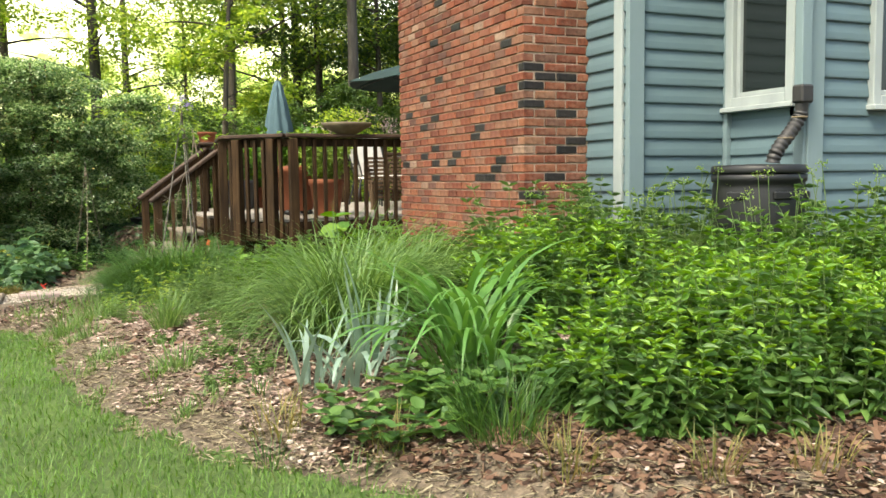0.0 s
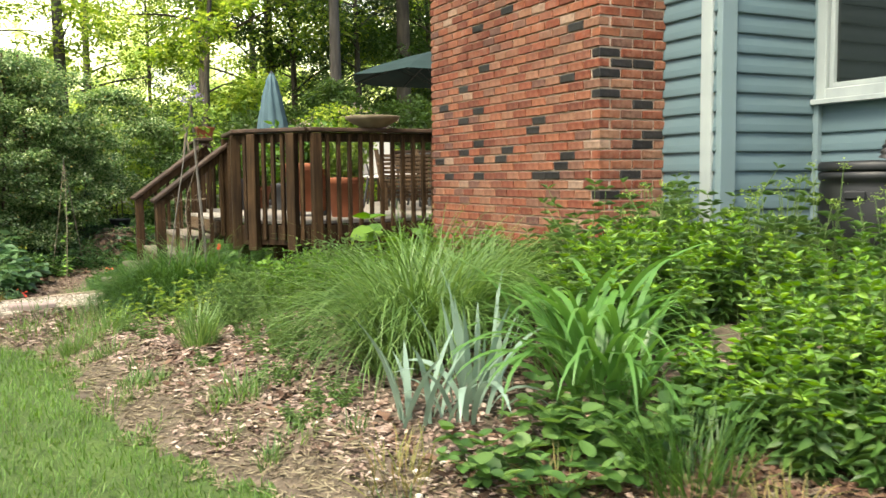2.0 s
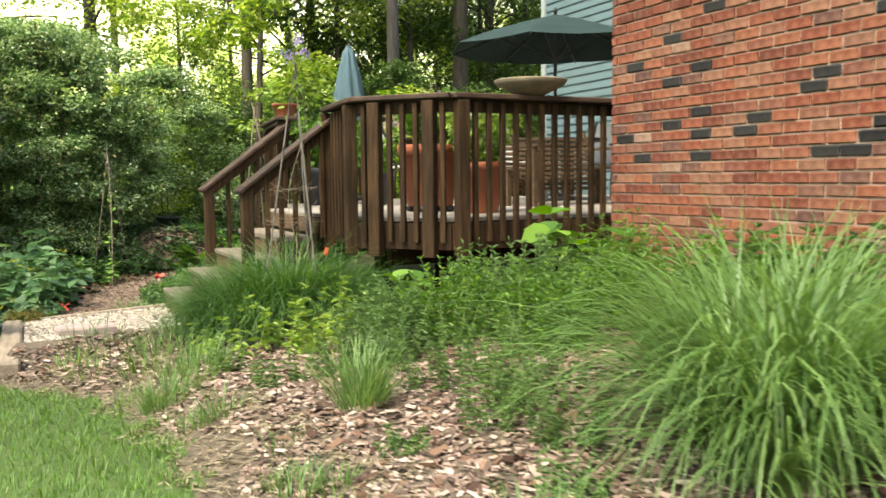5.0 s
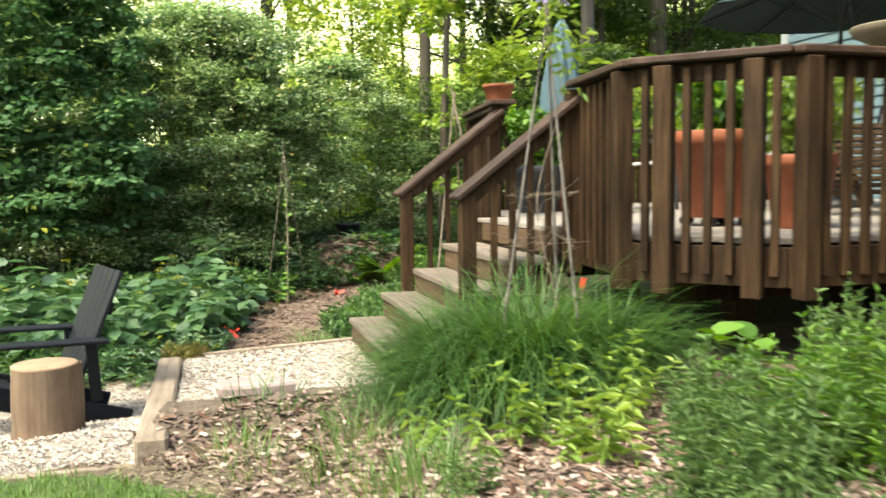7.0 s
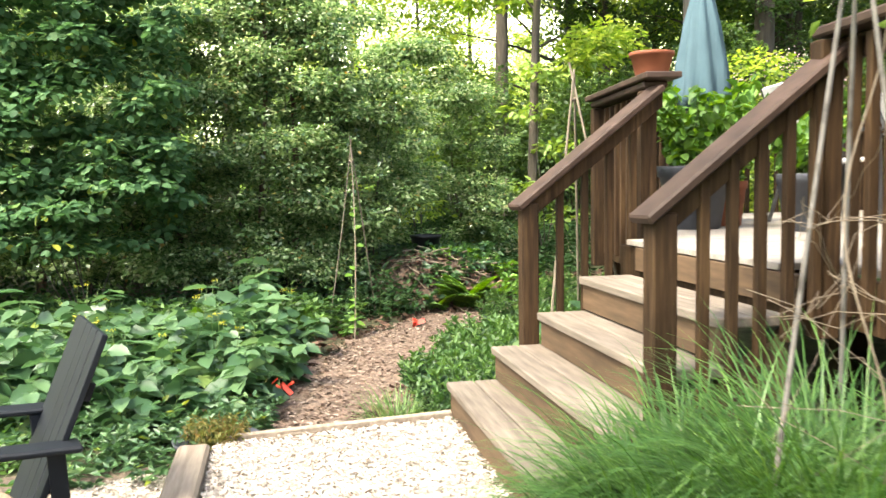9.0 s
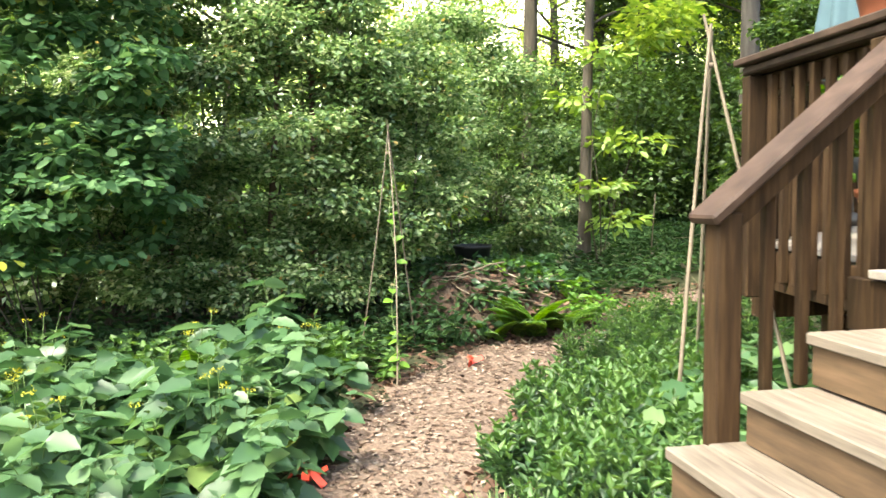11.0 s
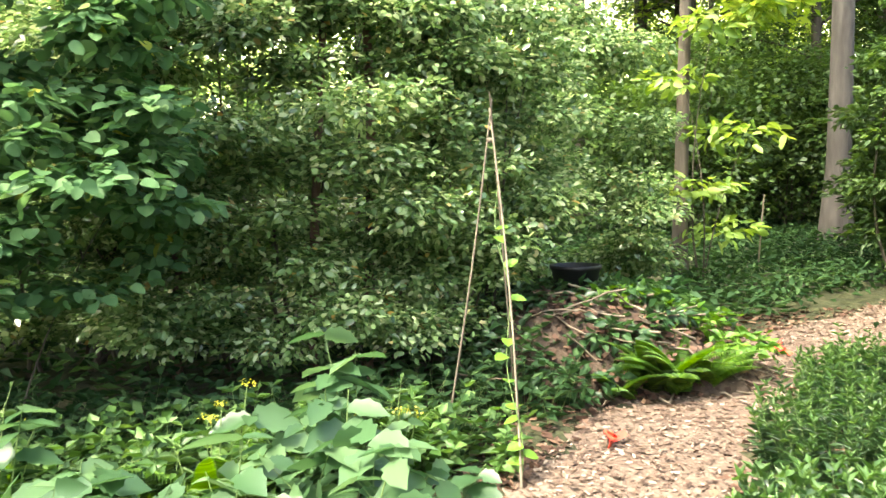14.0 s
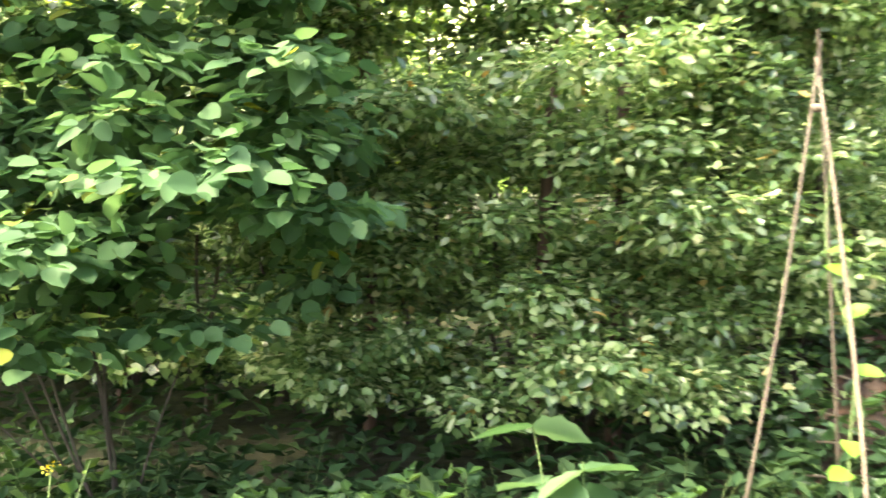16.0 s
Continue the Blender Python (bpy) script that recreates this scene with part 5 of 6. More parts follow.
def fern(x, y, n, L):
    e = thing("fern", "light green fern with arching fronds", "fern", on(x, y), 0, "ferns")
    az = R.uniform(0, 6.28, n)
    s = np.linspace(0, 1, 36)
    th = R.uniform(.3, .7, n)[:, None] + 1.0 * s[None]
    ds = L * R.uniform(.7, 1.1, n)[:, None] / 36
    h, z = np.cumsum(np.sin(th) * ds, 1), np.cumsum(np.cos(th) * ds, 1)
    C = np.stack([h * np.cos(az)[:, None], h * np.sin(az)[:, None], z], -1)
    part("fronds", joined("fronds", [tubes(C, .002)]), "stem", e)
    P = np.concatenate([C[:, 3:].reshape(-1, 3)] * 2)
    S = np.stack([-np.sin(az), np.cos(az), 0 * az], -1)
    S = np.repeat(S, 33, 0)
    T = unit(np.gradient(C, axis=1))[:, 3:].reshape(-1, 3)
    D = np.concatenate([S + .35 * T, -S + .35 * T])
    LL = np.tile(np.tile(.15 * L * (1.05 - s[3:]) ** .8 * 1.6, n), 2)
    part("frond_foliage", joined("frond_foliage", [leaves(P, D, np.array([0, 0, 1.0]), LL, LL * .17, LANCE)]), "mint", e)


for x, y, n, L in ((1.5, 15.5, 20, .62), (1.75, 15.55, 14, .5), (1.2, 15.45, 9, .42), (-.95, 14.1, 9, .6), (-.3, 14.35, 8, .5), (-1.6, 14.0, 7, .55)):
    fern(x, y, n, L)


# ---- canes and poles ----
def teepee(name, top, feet, r, mat, label, twigs=0):
    e = thing(name, label, "plant support", on(feet[0][0], feet[0][1]))
    o = np.array(e.location)
    C = []
    for fx, fy in feet:
        a = np.array(on(fx, fy, -.03))
        b = np.array(top) + R.normal(0, .006, 3)
        t = np.linspace(0, 1, 9)[:, None]
        C.append(a + (b - a) * t * (1.03 + .02 * len(C)) + np.sin(t * 3.1) * R.normal(0, .012, 3) - o)
    for c in C:
        part("cane", joined("cane", [tubes(c[None], np.linspace(r, r * .7, 9)[None], 7)], True), mat, e)
    part("tie", lathe([(.02, -.012), (.024, 0), (.02, .012)], 12, tuple(np.array(top) - o - np.array([0, 0, .12]))), "twig", e)
    if twigs:
        T = []
        for i in range(twigs):
            u, v = R.uniform(.15, .6, 2)
            a, b = R.choice(len(C), 2, replace=False)
            p, q = C[a][int(u * 8)], C[b][int(min(u + .05, .99) * 8)]
            t = np.linspace(-.25, 1.3, 6)[:, None]
            T.append(p + (q - p) * t + R.normal(0, .015, (6, 3)))
        for k in T:
            part("twig", joined("twig", [tubes(k[None], .0012)]), "twig", e)
    return e


teepee("cane_teepee", (.33, 15.0, 1.74), [(.26, 14.22), (.10, 15.05), (.58, 15.45)], .0062, "pole", "tall teepee of weathered canes beside the path")
teepee("cane_teepee", (1.78, 13.1, 2.12), [(2.05, 13.75), (1.5, 12.9), (2.1, 12.7)], .012, "pole", "tall pole teepee beside the steps", 5)
teepee("birch_teepee", (1.12, 9.12, 2.15), [(.80, 9.0), (1.17, 8.78), (1.3, 9.4)], .008, "birch", "pale birch pole teepee laced with twigs before the deck", 26)

e = thing("climbing_bean", "sparse young bean vine with yellow-green leaves on the canes", "vine", on(.26, 14.22))
t_ = np.linspace(0, 1, 40)
VC = np.stack([.08 * t_ + .02 * np.sin(14 * t_), .74 * t_ + .02 * np.cos(14 * t_), 1.35 * t_], -1)
part("stem", joined("stem", [tubes(VC[None], .0022, 5)]), "stem", e)
VP = VC[[3, 4, 5, 6, 8, 9, 12, 15, 17, 22, 26, 30, 31]]
VD = R.normal(0, 1, VP.shape) * np.array([1, 1, .3])
for k in range(len(VP)):
    part("leaf", joined("leaf", [leaves(VP[k:k + 1], VD[k:k + 1], np.array([[0, -.5, 1.0]]), .075, .06, ROUND)]), "limemint", e)
e = thing("climbing_vine", "pale feathery-leaved vine with purple flowers on the birch poles", "vine", on(1.0, 8.85))
t_ = np.linspace(0, 1, 40)
VC = np.stack([.0 + .16 * t_ + .05 * np.sin(11 * t_), .02 + .28 * t_ + .05 * np.cos(11 * t_), 1.85 * t_], -1)
part("stem", joined("stem", [tubes(VC[None], .0026, 5)]), "twig", e)
VP = np.repeat(VC[31:], 15, 0) + R.normal(0, .03, (9 * 15, 3))
VD = R.normal(0, 1, VP.shape) * np.array([1, 1, .35])
stuff(part("foliage", joined("foliage", [leaves(VP + unit(VD) * R.uniform(0, .2, (len(VP), 1)), VD, np.array([0, 0, 1.0]) + R.normal(0, .3, VP.shape), .06, .02, LANCE)]), "lime", e))
for q in ((.02, .1, 1.8), (.2, .3, 1.84), (.12, .16, 1.9)):
    FP = np.array(q) + R.normal(0, .022, (40, 3))
    stuff(part("blossom", joined("blossom", [leaves(FP, R.normal(0, 1, FP.shape), R.normal(0, 1, FP.shape), .02, .016, SIMPLE)]), "purple", e, "purple blossom"))
smoke = bush("smoke_bush", 5.1, 16.2, [(0, 0, 1.0, .9, .7, .5), (-.4, 0, 1.7, .7, .6, .4), (.5, .1, 1.8, .7, .6, .4), (0, 0, 2.4, .6, .5, .3)], 3500, .08, .05, OVAL, "wood_leaf", "tall shrub with pale pink flower plumes behind the deck", r0=.02, stems=2)
for i in range(12):
    c = np.array([R.uniform(-.8, .8), R.uniform(-.4, .3), R.uniform(1.6, 2.8)])
    FP = c + R.normal(0, 1, (90, 3)) * np.array([.13, .1, .07])
    stuff(part("plume", joined("plume", [leaves(FP, R.normal(0, 1, FP.shape), R.normal(0, 1, FP.shape), .03, .02, SIMPLE)]), "pink", smoke, "pale pink flower plume"))
for x, y in ((-.36, 12.68), (.84, 14.72), (2.75, 16.25)):
    e = thing("marker_flag", "small red ribbon marker at the path edge", "marker", on(x, y))
    bm = bmesh.new()
    rr = random.Random(int(x * 100))
    for i in range(5):
        a = rr.uniform(0, 6.28)
        box(bm, (.05 * math.cos(a), .05 * math.sin(a), .025 + .012 * i), (.10, .035, .004), Euler((rr.uniform(-1, 1), rr.uniform(-1, 1), a)).to_matrix())
    part("ribbon", bm, "red", e)
    part("pin", lathe([(.003, -.02), (.003, .09)], 8), "metal_dark", e)
e = thing("garden_marker", "small red tag on a stake below the deck edge", "marker", on(1.36, 9.25))
part("stake", lathe([(.006, -.02), (.006, .42)], 8), "pole", e)
part("tag", boxed((0, -.008, .40), (.03, .005, .055), Euler((.1, .2, 0)).to_matrix(), .001), "red", e)

# compost heap: mound, sticks, tub
e = thing("compost_heap", "low earth and brush heap with sticks and creepers", "heap", on(1.35, 16.15))
n = 56
xs = np.linspace(-1.3, 1.3, n)
A, B = np.meshgrid(xs, xs, indexing="ij")


def heap_z(a, b):
    return .56 * np.exp(-((a + .1) / .72) ** 4 - (b / .62) ** 4) * (1 - .28 * a) + .14 * np.exp(-((a - .8) / .5) ** 2 - ((b + .2) / .45) ** 2) - .08


hz = heap_z(A, B) + .022 * R.normal(size=A.shape) + .03 * np.sin(9 * A + 4 * B) * np.sin(7 * B)
I = np.arange(n * n).reshape(n, n)
part("mound", np_mesh("mound", np.stack([A, B, hz], -1), np.stack([I[:-1, :-1], I[1:, :-1], I[1:, 1:], I[:-1, 1:]], -1), True), "earth", e)
for i in range(90):
    c = np.array([R.normal(.75, .28), R.normal(-.45, .2), 0]) if i % 2 else np.array([R.normal(.0, .45), R.normal(-.55, .18), 0])
    c[2] = float(heap_z(c[0], c[1])) + R.uniform(.0, .06)
    d = unit(np.array([R.normal(1, .5), R.normal(-.2, .6), R.normal(-.15, .2)])) * R.uniform(.15, .55)
    t = np.linspace(-.5, .5, 5)[:, None]
    part("stick", joined("stick", [tubes((c + d * t + R.normal(0, .012, (5, 3)))[None], R.uniform(.003, .009), 5)]), "pole" if R.uniform() < .35 else "twig", e)
HP = np.stack([R.normal(.0, .45, 900), R.normal(-.5, .3, 900)], -1)
HP = np.concatenate([HP, heap_z(HP[:, 0], HP[:, 1])[:, None] + R.uniform(.005, .03, (900, 1))], -1)
stuff(part("leaf_litter", joined("leaf_litter", [leaves(HP, R.normal(0, 1, HP.shape) * np.array([1, 1, .3]), np.array([0, -.4, 1.0]) + R.normal(0, .4, HP.shape), .05, .028, CHIP)]), "leaf_dead", e))
stuff(part("creeper", joined("creeper", [cloud([(-.35, .0, .50, .5, .4, .10), (.15, .05, .52, .45, .35, .10), (-.75, -.45, .2, .3, .3, .2), (.3, -.25, .42, .3, .2, .08), (-.45, -.7, .1, .3, .2, .1), (-.1, -.45, .3, .4, .2, .15)], 2300, .08, .055, OVAL)]), "cover", e))
stuff(part("young_creeper", joined("young_creeper", [cloud([(.45, -.2, .36, .4, .25, .10), (.1, -.15, .5, .35, .2, .08), (.75, -.4, .2, .3, .2, .08)], 700, .075, .05, OVAL)]), "mint", e))
tub = thing("black_tub", "black plastic plant tub on the brush heap", "tub", (1.22, 16.25, .66))
part("body", lathe([(.13, 0), (.16, .17), (.172, .175), (.172, .20), (.16, .20), (.14, .04)], 32), "blackplastic", tub)

# ---- shrub wall and wood ----
R = np.random.default_rng(21)
bush("holly", -.6, 16.4, sprays(150, 0, 0, 1.8, .95, .3, 3.35, .24, .5, .34) + sprays(60, .1, -.45, 1.5, .55, .3, 2.3, .22, .42, .36), 118000, .052, .034, HEX, "holly", "tall dense dark glossy-leaved evergreen shrub", r0=.016, stems=2, inside=.45)
bush("holly", -3.1, 16.9, sprays(120, 0, 0, 1.8, 1.0, .3, 3.6, .26, .52, .34) + sprays(36, .3, -.4, 1.4, .6, .3, 2.2, .22, .42, .36), 60000, .066, .046, SIMPLE, "holly", "tall dense dark glossy-leaved evergreen shrub", r0=.016, stems=2, inside=.45)
bush("holly", 1.3, 17.7, sprays(70, 0, 0, 1.2, .7, .3, 2.8, .22, .45, .34), 32000, .054, .036, HEX, "holly", "tall dense dark glossy-leaved evergreen shrub", r0=.014, stems=2, inside=.45)
for x, y, r_ in ((-.52, 15.95, .034), (-.2, 16.05, .04), (-1.35, 16.3, .035), (-2.75, 16.6, .04)):
    o = thing("slender_trunk", "slender red-brown trunk inside the evergreen shrub", "tree trunk", on(x, y))
    part("stem", joined("stem", [tubes(trunk_line(3.4, (.02, .03), .08)[None], np.linspace(r_, r_ * .5, 14)[None], 9)], True), "redbark", o)
HAZ = [(R.uniform(-1.3, .75), R.uniform(-.4, .35), 0, R.uniform(.18, .36), R.uniform(.16, .32), R.uniform(.05, .13)) for _ in range(170)]
HAZ = [(x, y, .85 + 2.65 * k / 170 + .1 * math.sin(9 * k), a, b, c) for k, (x, y, _, a, b, c) in enumerate(HAZ)]
bush("hazel", -1.95, 14.95, HAZ, 21000, .072, .064, ROUND, "hazel", "leafy hazel-like shrub with round pale green leaves", r0=.006, flat=.9, inside=.5, stems=1)

tree("young_tree", 3.06, 18.5, 9, .075, .30, 4200, .13, .075, "wood_leaf", "slender leaning young tree with yellow-green leaves", lean=(.066, .05), clumps=12, spread=1.1, tm=OVAL)
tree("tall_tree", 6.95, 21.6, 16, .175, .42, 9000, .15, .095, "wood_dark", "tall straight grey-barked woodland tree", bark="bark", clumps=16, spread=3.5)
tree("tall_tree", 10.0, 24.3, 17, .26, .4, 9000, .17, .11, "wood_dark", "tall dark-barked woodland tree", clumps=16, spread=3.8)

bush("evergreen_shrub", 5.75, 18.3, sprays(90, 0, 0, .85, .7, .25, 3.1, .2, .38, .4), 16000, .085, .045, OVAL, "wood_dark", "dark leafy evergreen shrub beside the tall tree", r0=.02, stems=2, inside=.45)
bush("spicebush", 3.2, 18.3, [(-.15, 0, 1.0, .5, .35, .12), (.3, 0, 1.5, .5, .35, .12), (-.2, .1, 2.0, .35, .3, .1), (.2, 0, .6, .4, .3, .1), (.1, 0, 2.5, .4, .3, .1)], 420, .12, .065, ROUND, "lime", "yellow-green large-leaved sapling beside the young tree", r0=.01, stems=1)
for x, y, h in ((2.72, 18.76, 1.1), (3.95, 18.6, .9)):
    o = part("stake", lathe([(.009, -.05), (.009, h), (.004, h + .01)], 8), "pole")
    o.matrix_world = pose(*on(x, y), 0, 4, 0)
    tagged(o, "thin wooden stake standing in the undergrowth", "stake")
fence = thing("picket_fence", "low pale picket fence far off in the wood", "fence", on(14.0, 34.0), -35)
for i in range(26):
    part("picket", boxed((i * .16 - 2.1, 0, .5), (.08, .02, 1.0), None, 0), "cloth", fence)
for z in (.25, .8):
    part("fence_rail", boxed((-.1, .025, z), (4.2, .03, .07), None, 0), "cloth", fence)

# far edge of the wood: self-glowing sheet, hazy sky and leaf light painted in
bm_, bnt, bb = shader("distance_glow", 1.0)
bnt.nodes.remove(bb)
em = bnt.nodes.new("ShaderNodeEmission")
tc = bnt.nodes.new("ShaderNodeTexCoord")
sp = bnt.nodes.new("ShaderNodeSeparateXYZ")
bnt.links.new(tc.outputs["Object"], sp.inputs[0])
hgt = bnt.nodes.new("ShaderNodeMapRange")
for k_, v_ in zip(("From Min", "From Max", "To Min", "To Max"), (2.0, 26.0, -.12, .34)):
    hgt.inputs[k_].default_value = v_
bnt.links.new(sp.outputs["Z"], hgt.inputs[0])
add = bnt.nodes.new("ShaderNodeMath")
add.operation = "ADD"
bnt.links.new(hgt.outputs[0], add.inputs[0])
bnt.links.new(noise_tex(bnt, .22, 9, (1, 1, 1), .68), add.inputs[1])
# painted from dark leaf green to near-white sky, paler higher up
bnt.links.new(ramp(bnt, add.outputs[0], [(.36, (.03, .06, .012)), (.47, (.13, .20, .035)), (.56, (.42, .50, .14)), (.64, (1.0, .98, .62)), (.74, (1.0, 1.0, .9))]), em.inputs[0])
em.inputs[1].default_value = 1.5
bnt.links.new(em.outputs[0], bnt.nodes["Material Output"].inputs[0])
M["distance_glow"] = bm_
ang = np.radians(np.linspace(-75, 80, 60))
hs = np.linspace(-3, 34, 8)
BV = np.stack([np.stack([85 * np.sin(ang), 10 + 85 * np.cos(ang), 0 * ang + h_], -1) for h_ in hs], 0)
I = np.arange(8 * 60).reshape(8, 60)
tagged(part("backdrop", np_mesh("backdrop", BV, np.stack([I[:-1, :-1], I[:-1, 1:], I[1:, 1:], I[1:, :-1]], -1), True), "distance_glow"), "glowing backdrop painted with a distant wood edge and hazy sky", "backdrop", kind="structure")

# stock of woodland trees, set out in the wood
# bright copies carry backlight in the leaf colour, the dark green one shade
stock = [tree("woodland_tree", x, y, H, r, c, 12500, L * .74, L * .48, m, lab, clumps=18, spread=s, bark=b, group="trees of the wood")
         for x, y, H, r, c, L, m, s, b, lab in ((-3.5, 24, 13, .14, .10, .19, "wood_leaf", 3.2, "barkdark", "slender woodland tree with leaves coloured bright as if backlit"), (1.0, 27, 15, .2, .2, .20, "wood_leaf", 3.8, "bark", "tall woodland tree with leaves coloured bright as if backlit"),
                                                (8.2, 29, 11, .12, .05, .18, "wood_dark", 3.0, "barkdark", "woodland tree with dark green leaves coloured as if shaded"), (4.5, 25.5, 16, .17, .28, .2, "wood_leaf", 3.4, "barkdark", "tall thin-stemmed woodland tree in full leaf"))]
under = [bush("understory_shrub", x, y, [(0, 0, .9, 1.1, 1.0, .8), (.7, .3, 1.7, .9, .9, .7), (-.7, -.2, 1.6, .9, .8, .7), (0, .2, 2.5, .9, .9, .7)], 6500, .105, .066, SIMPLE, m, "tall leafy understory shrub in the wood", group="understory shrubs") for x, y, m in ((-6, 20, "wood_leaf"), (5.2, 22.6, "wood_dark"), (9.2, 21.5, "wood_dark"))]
RW = random.Random(3)
for i in range(30):
    for _ in range(60):
        x, y = RW.uniform(-20, 28), RW.uniform(23, 46)
        if not (-3.5 < x < 1.5 and y < 31) and all(math.hypot(x - a, y - b) > 2.0 for a, b in ((7, 21.6), (10, 24.3), (1, 27), (4.5, 25.5))):
            break
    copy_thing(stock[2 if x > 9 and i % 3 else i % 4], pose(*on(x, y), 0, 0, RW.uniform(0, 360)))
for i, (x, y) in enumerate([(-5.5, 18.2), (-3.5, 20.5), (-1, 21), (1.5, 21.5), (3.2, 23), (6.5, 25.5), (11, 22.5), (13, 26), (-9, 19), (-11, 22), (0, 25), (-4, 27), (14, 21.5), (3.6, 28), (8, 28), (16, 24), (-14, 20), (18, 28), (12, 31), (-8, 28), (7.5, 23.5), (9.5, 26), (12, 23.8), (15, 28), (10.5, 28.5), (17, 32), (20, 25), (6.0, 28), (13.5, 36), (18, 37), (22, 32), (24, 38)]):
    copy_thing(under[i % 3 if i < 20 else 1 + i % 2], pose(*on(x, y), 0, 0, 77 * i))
for i in range(7):
    copy_thing(stock[(i * 3) % 4], pose(*on(RW.uniform(8, 24), RW.uniform(30, 44)), 0, 0, RW.uniform(0, 360)))
for i, (x, y) in enumerate([(-16, -14), (-4, -18), (8, -17), (18, -12), (24, -2)]):
    copy_thing(stock[i % 4], pose(*on(x, y), 0, 0, 50 * i))

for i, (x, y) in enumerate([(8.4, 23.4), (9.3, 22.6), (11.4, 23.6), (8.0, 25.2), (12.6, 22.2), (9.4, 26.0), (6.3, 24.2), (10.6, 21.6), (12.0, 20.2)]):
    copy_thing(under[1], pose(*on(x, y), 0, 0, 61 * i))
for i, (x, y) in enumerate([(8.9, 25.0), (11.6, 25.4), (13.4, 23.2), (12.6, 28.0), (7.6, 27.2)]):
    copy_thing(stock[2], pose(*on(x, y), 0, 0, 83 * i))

# woodland floor cover
n = 52000
px, py = R.uniform(-8, 12, n), R.uniform(13.2, 26, n)
ok = (path_gap(px, py) > .47) & ~((px > 6.5) & (py < 17)) & ((py > 15.2) | (px < .45)) & ~((px < 4) & (px > 1) & (py < 15.9) & (path_gap(px, py) < .8)) & ~((px < 2.3) & (py < 16.2) & (path_gap(px, py) < .95 + .2 * np.sin(5 * px + 3 * py)))
px, py = px[ok], py[ok]
n = len(px)
cl = R.uniform(.05, .3, n)
P = np.stack([px, py, height(px, py) + cl], -1)
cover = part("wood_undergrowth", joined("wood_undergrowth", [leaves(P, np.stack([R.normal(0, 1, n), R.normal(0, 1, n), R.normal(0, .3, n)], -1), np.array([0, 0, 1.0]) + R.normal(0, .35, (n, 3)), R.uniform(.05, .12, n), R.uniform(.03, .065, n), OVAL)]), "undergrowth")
tagged(cover, "low green undergrowth covering the forest floor", "undergrowth", kind="stuff")

# ---- lawn, chips ----
n = 90000
px, py = R.uniform(-3.2, 2.6, n), R.uniform(1.6, 9.4, n)
ok = (zone(px, py) == 1) & (px > -2.8 - .0 * py)
px, py = px[ok], py[ok]
n = len(px)
P = np.stack([px, py, height(px, py) - .004], -1)
lawn = part("lawn", joined("lawn", [blades(P, R.uniform(0, 6.28, n), R.uniform(.1, .8, n), R.uniform(0, 1.0, n), R.uniform(.03, .075, n), R.uniform(.0035, .006, n), 2)]), "lawn")
tagged(lawn, "short green lawn grass with pale dry blades", "lawn", kind="stuff")


def chips(name, n, x0, x1, y0, y1, keep, L, W, mat, label, cat, tilt=.35):
    px, py = R.uniform(x0, x1, n), R.uniform(y0, y1, n)
    ok = keep(px, py)
    px, py = px[ok], py[ok]
    n = len(px)
    P = np.stack([px, py, height(px, py) + R.uniform(.0, .012, n)], -1)
    a = R.uniform(0, 6.28, n)
    D = np.stack([np.cos(a), np.sin(a), R.normal(0, tilt * .5, n)], -1)
    s = R.uniform(.4, 1.3, n)
    o = part(name, joined(name, [leaves(P, D, np.array([0, 0, 1.0]) + R.normal(0, tilt, (n, 3)), L * s, W * R.uniform(.5, 1.3, n), CHIP)]), mat)
    return tagged(o, label, cat, kind="stuff")


chips("mulch_chips", 68000, -1.0, 3.2, 1.6, 9.6, lambda x, y: (zone(x, y) == 2) & (x - edge(y) > .12 * np.sin(5 * y) + .15) & (x - edge(y) < 2.2) & ~((x > 1.15) & (y < 3.35) & (np.sin(97 * x) > -.7)), .04, .017, "chip_mulch", "shredded brown wood mulch and fallen leaves", "mulch")
chips("straw_litter", 62000, -.9, 2.6, 1.6, 9.8, lambda x, y: (np.abs(x - edge(y) - .22) < .27 + .06 * np.sin(9 * y)) & (zone(x, y) != 4) & (y < 9.8), .06, .006, "straw", "dry straw and grass clippings along the bed edge", "litter", .25)
chips("path_chips", 60000, -.9, 5.5, 11.2, 17.8, lambda x, y: path_gap(x, y) < .42 + .05 * np.sin(7 * x + 5 * y), .036, .013, "chip_path", "tan wood chips covering the garden path", "wood chips")
chips("pale_chips", 56000, -2.4, .5, 9.2, 11.35, lambda x, y: zone(x, y) == 4, .024, .0075, "chip_pale", "pale fresh wood chips on the small terrace", "wood chips", .5)
for i in range(40):
    x = R.uniform(.72, 1.15)
    y = R.uniform(3.45, 3.85)
    flat_stone("pebble", on(x, y, -.006), R.uniform(.006, .016), .012, "stone_white", "small pale pebble at the bed edge", 8, i, .8)["group"] = "pebbles"

chips("fallen_leaves", 9500, -1.0, 4.2, 1.8, 9.6, lambda x, y: (zone(x, y) == 2) & (x - edge(y) > .3) & (x - edge(y) < 2.2), .055, .028, "leaf_dead", "brown fallen leaves lying on the mulch", "leaf litter", .5)
chips("bark_mulch", 14000, 1.0, 4.2, 1.8, 3.7, lambda x, y: (zone(x, y) == 2) & (x - edge(y) > .15), .05, .022, "leaf_dead", "dark reddish mulch chips below the perennials", "mulch", .45)
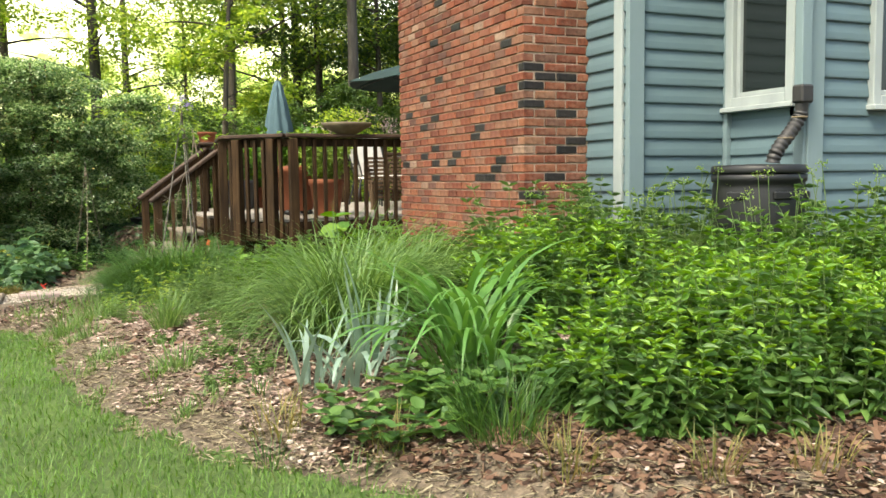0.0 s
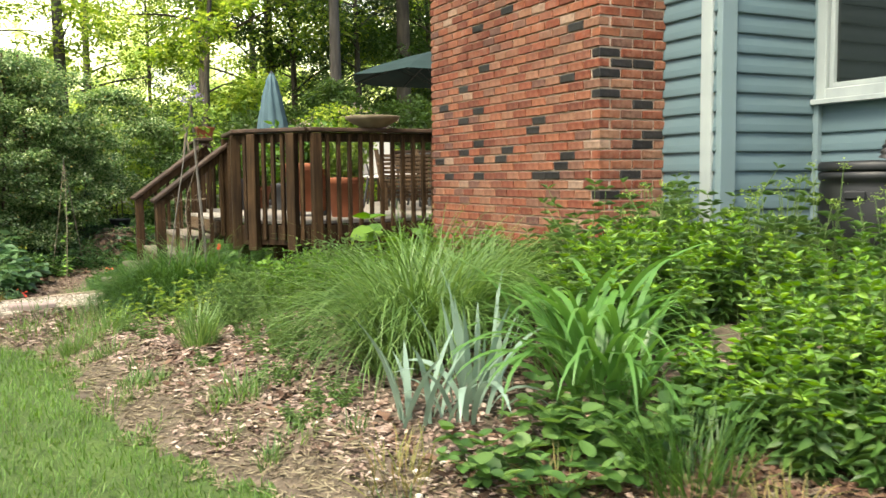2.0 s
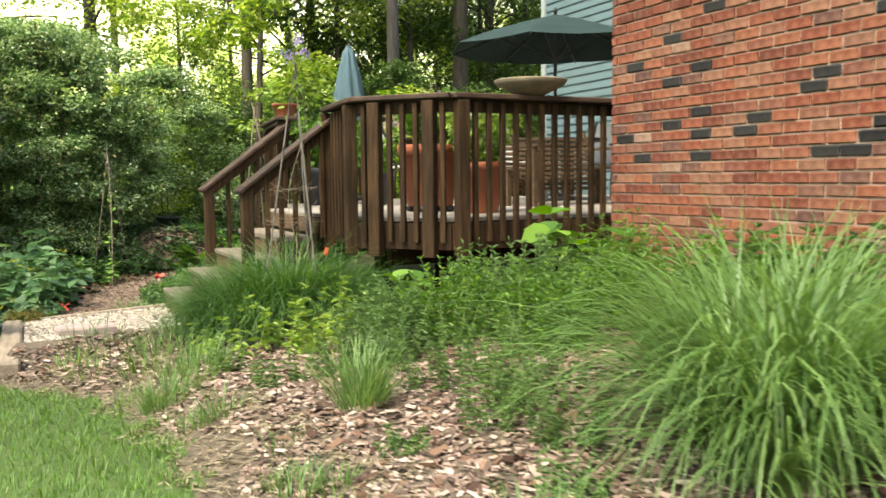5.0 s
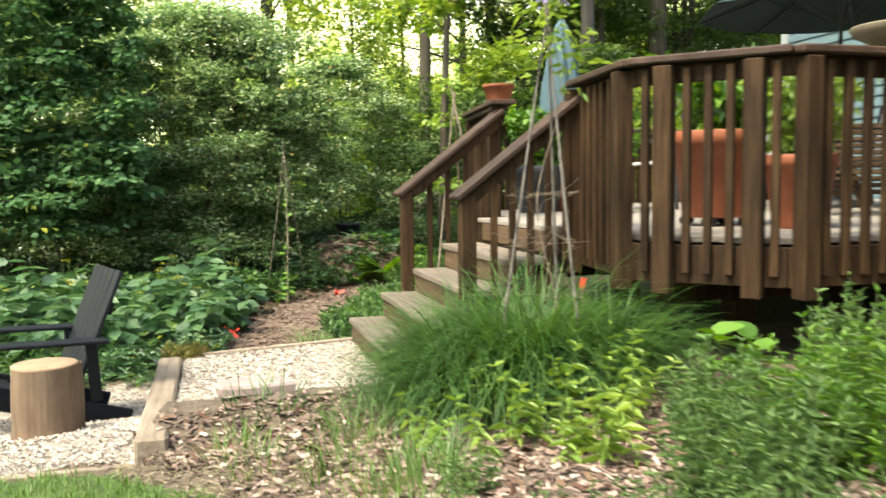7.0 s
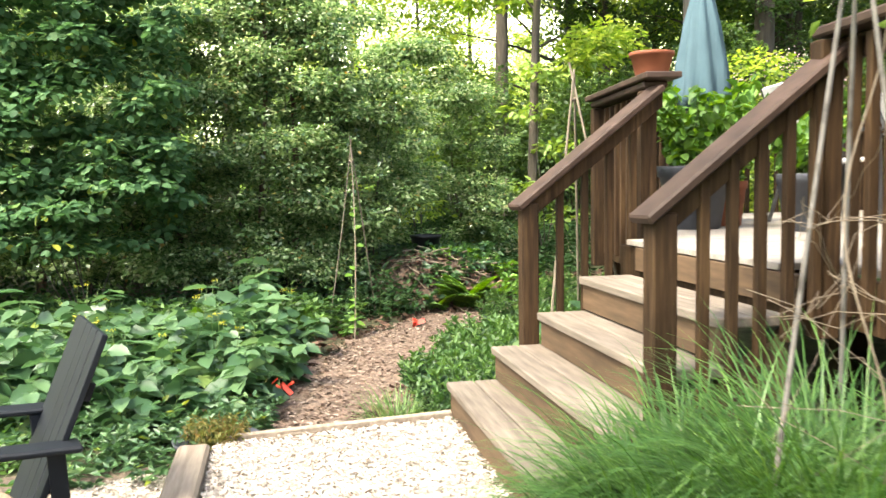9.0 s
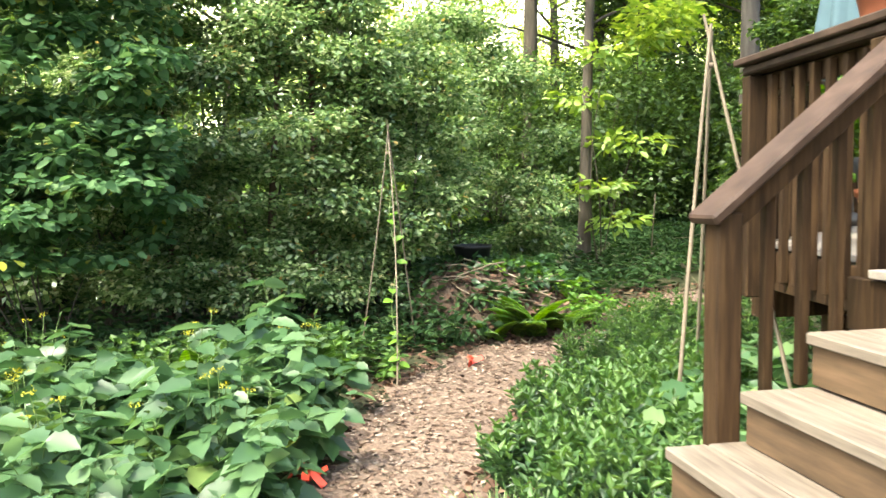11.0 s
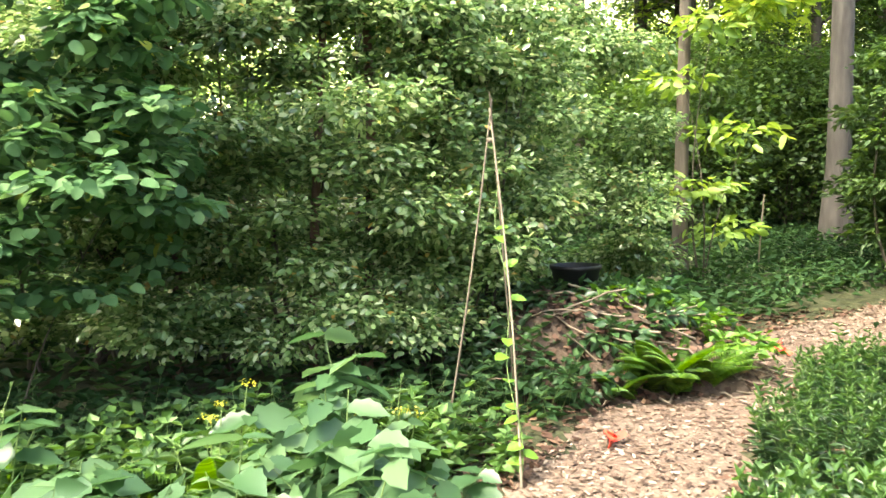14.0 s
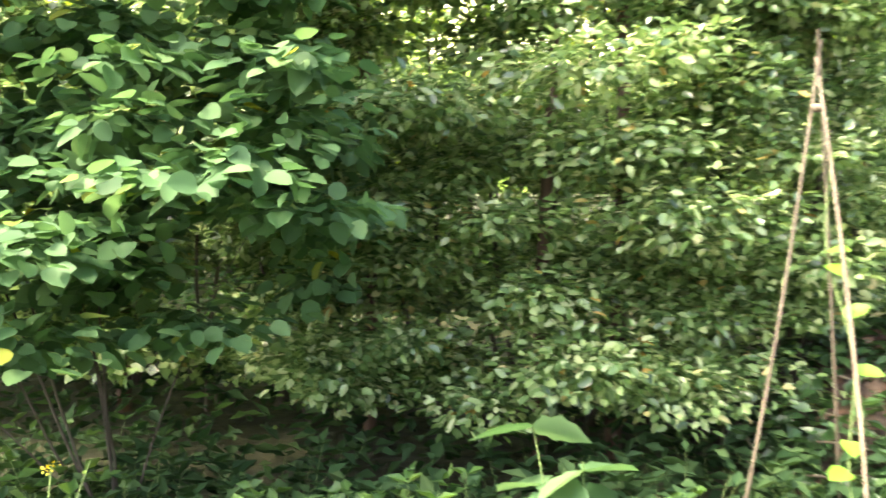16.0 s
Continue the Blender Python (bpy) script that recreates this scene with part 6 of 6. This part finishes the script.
chips("path_litter", 17000, -1.2, 4.5, 11.8, 17.5, lambda x, y: (path_gap(x, y) > .36) & (path_gap(x, y) < 1.15) & (zone(x, y) != 4), .055, .028, "leaf_dead", "brown leaf litter along the path edges", "leaf litter", .5)

# potted plants
def pot_plant(pot, h, n, r, H, L, W, mat, tm=LANCE, nodes=6):
    px, py = disk(n, r * .6)
    az = np.arctan2(py, px)
    t = np.linspace(0, 1, 5)
    hh = H * R.uniform(.6, 1.1, n)
    hx = R.uniform(.2, .6, n)[:, None] * hh[:, None] * t[None] ** 1.4
    C = np.stack([px[:, None] + hx * np.cos(az)[:, None], py[:, None] + hx * np.sin(az)[:, None], h * .9 + hh[:, None] * t[None]], -1)
    part("stalkwork", joined("stalkwork", [tubes(C, .003)]), "stem", pot)
    P = np.concatenate([C[:, 1:].reshape(-1, 3)] * nodes) + R.normal(0, .02, (n * 4 * nodes, 3))
    part("foliage", joined("foliage", [leaves(P, R.normal(0, 1, P.shape), np.array([0, 0, 1.0]) + R.normal(0, .4, P.shape), L * R.uniform(.6, 1.1, len(P)), W, tm)]), mat, pot)


pot_plant(pot_a, .50, 26, .24, .42, .10, .05, "mint")
pot_plant(pot_b, .40, 60, .22, .5, .07, .03, "lime")
pot_plant(pot_d, .40, 40, .22, .45, .075, .05, "mint", ROUND)
pot_plant(pot_c, .30, 12, .12, .2, .06, .04, "mint")
pot_plant(pot_e, .34, 20, .15, .4, .08, .05, "mint")
pot_plant(pot_g, .25, 20, .15, .7, .10, .07, "mint")
pot_plant(dish, .03, 60, .18, .09, .04, .006, "dry")

# ---- bricks, last ----
rest = {}
for face, ln, tone, at, own in BRICK_LIST:
    me = brick_kind(face, ln, tone)
    if own:
        o = part("brick", me, None, chimney)
        o.location = at
    else:
        v = np.empty(len(me.vertices) * 3, np.float32)
        me.vertices.foreach_get("co", v)
        fs = [tuple(p.vertices) for p in me.polygons]
        rest.setdefault(tone, []).append((v.reshape(-1, 3) + np.array(at), fs))
for tone, items in rest.items():
    vs, fs, k = [], [], 0
    for v, f in items:
        vs += [tuple(p) for p in v]
        fs += [tuple(i + k for i in q) for q in f]
        k += len(v)
    me = bpy.data.meshes.new("brickwork")
    me.from_pydata(vs, [], fs)
    me.materials.append(M[tone])
    o = part("brickwork", me, None, chimney)
    o["kind"] = "stuff"
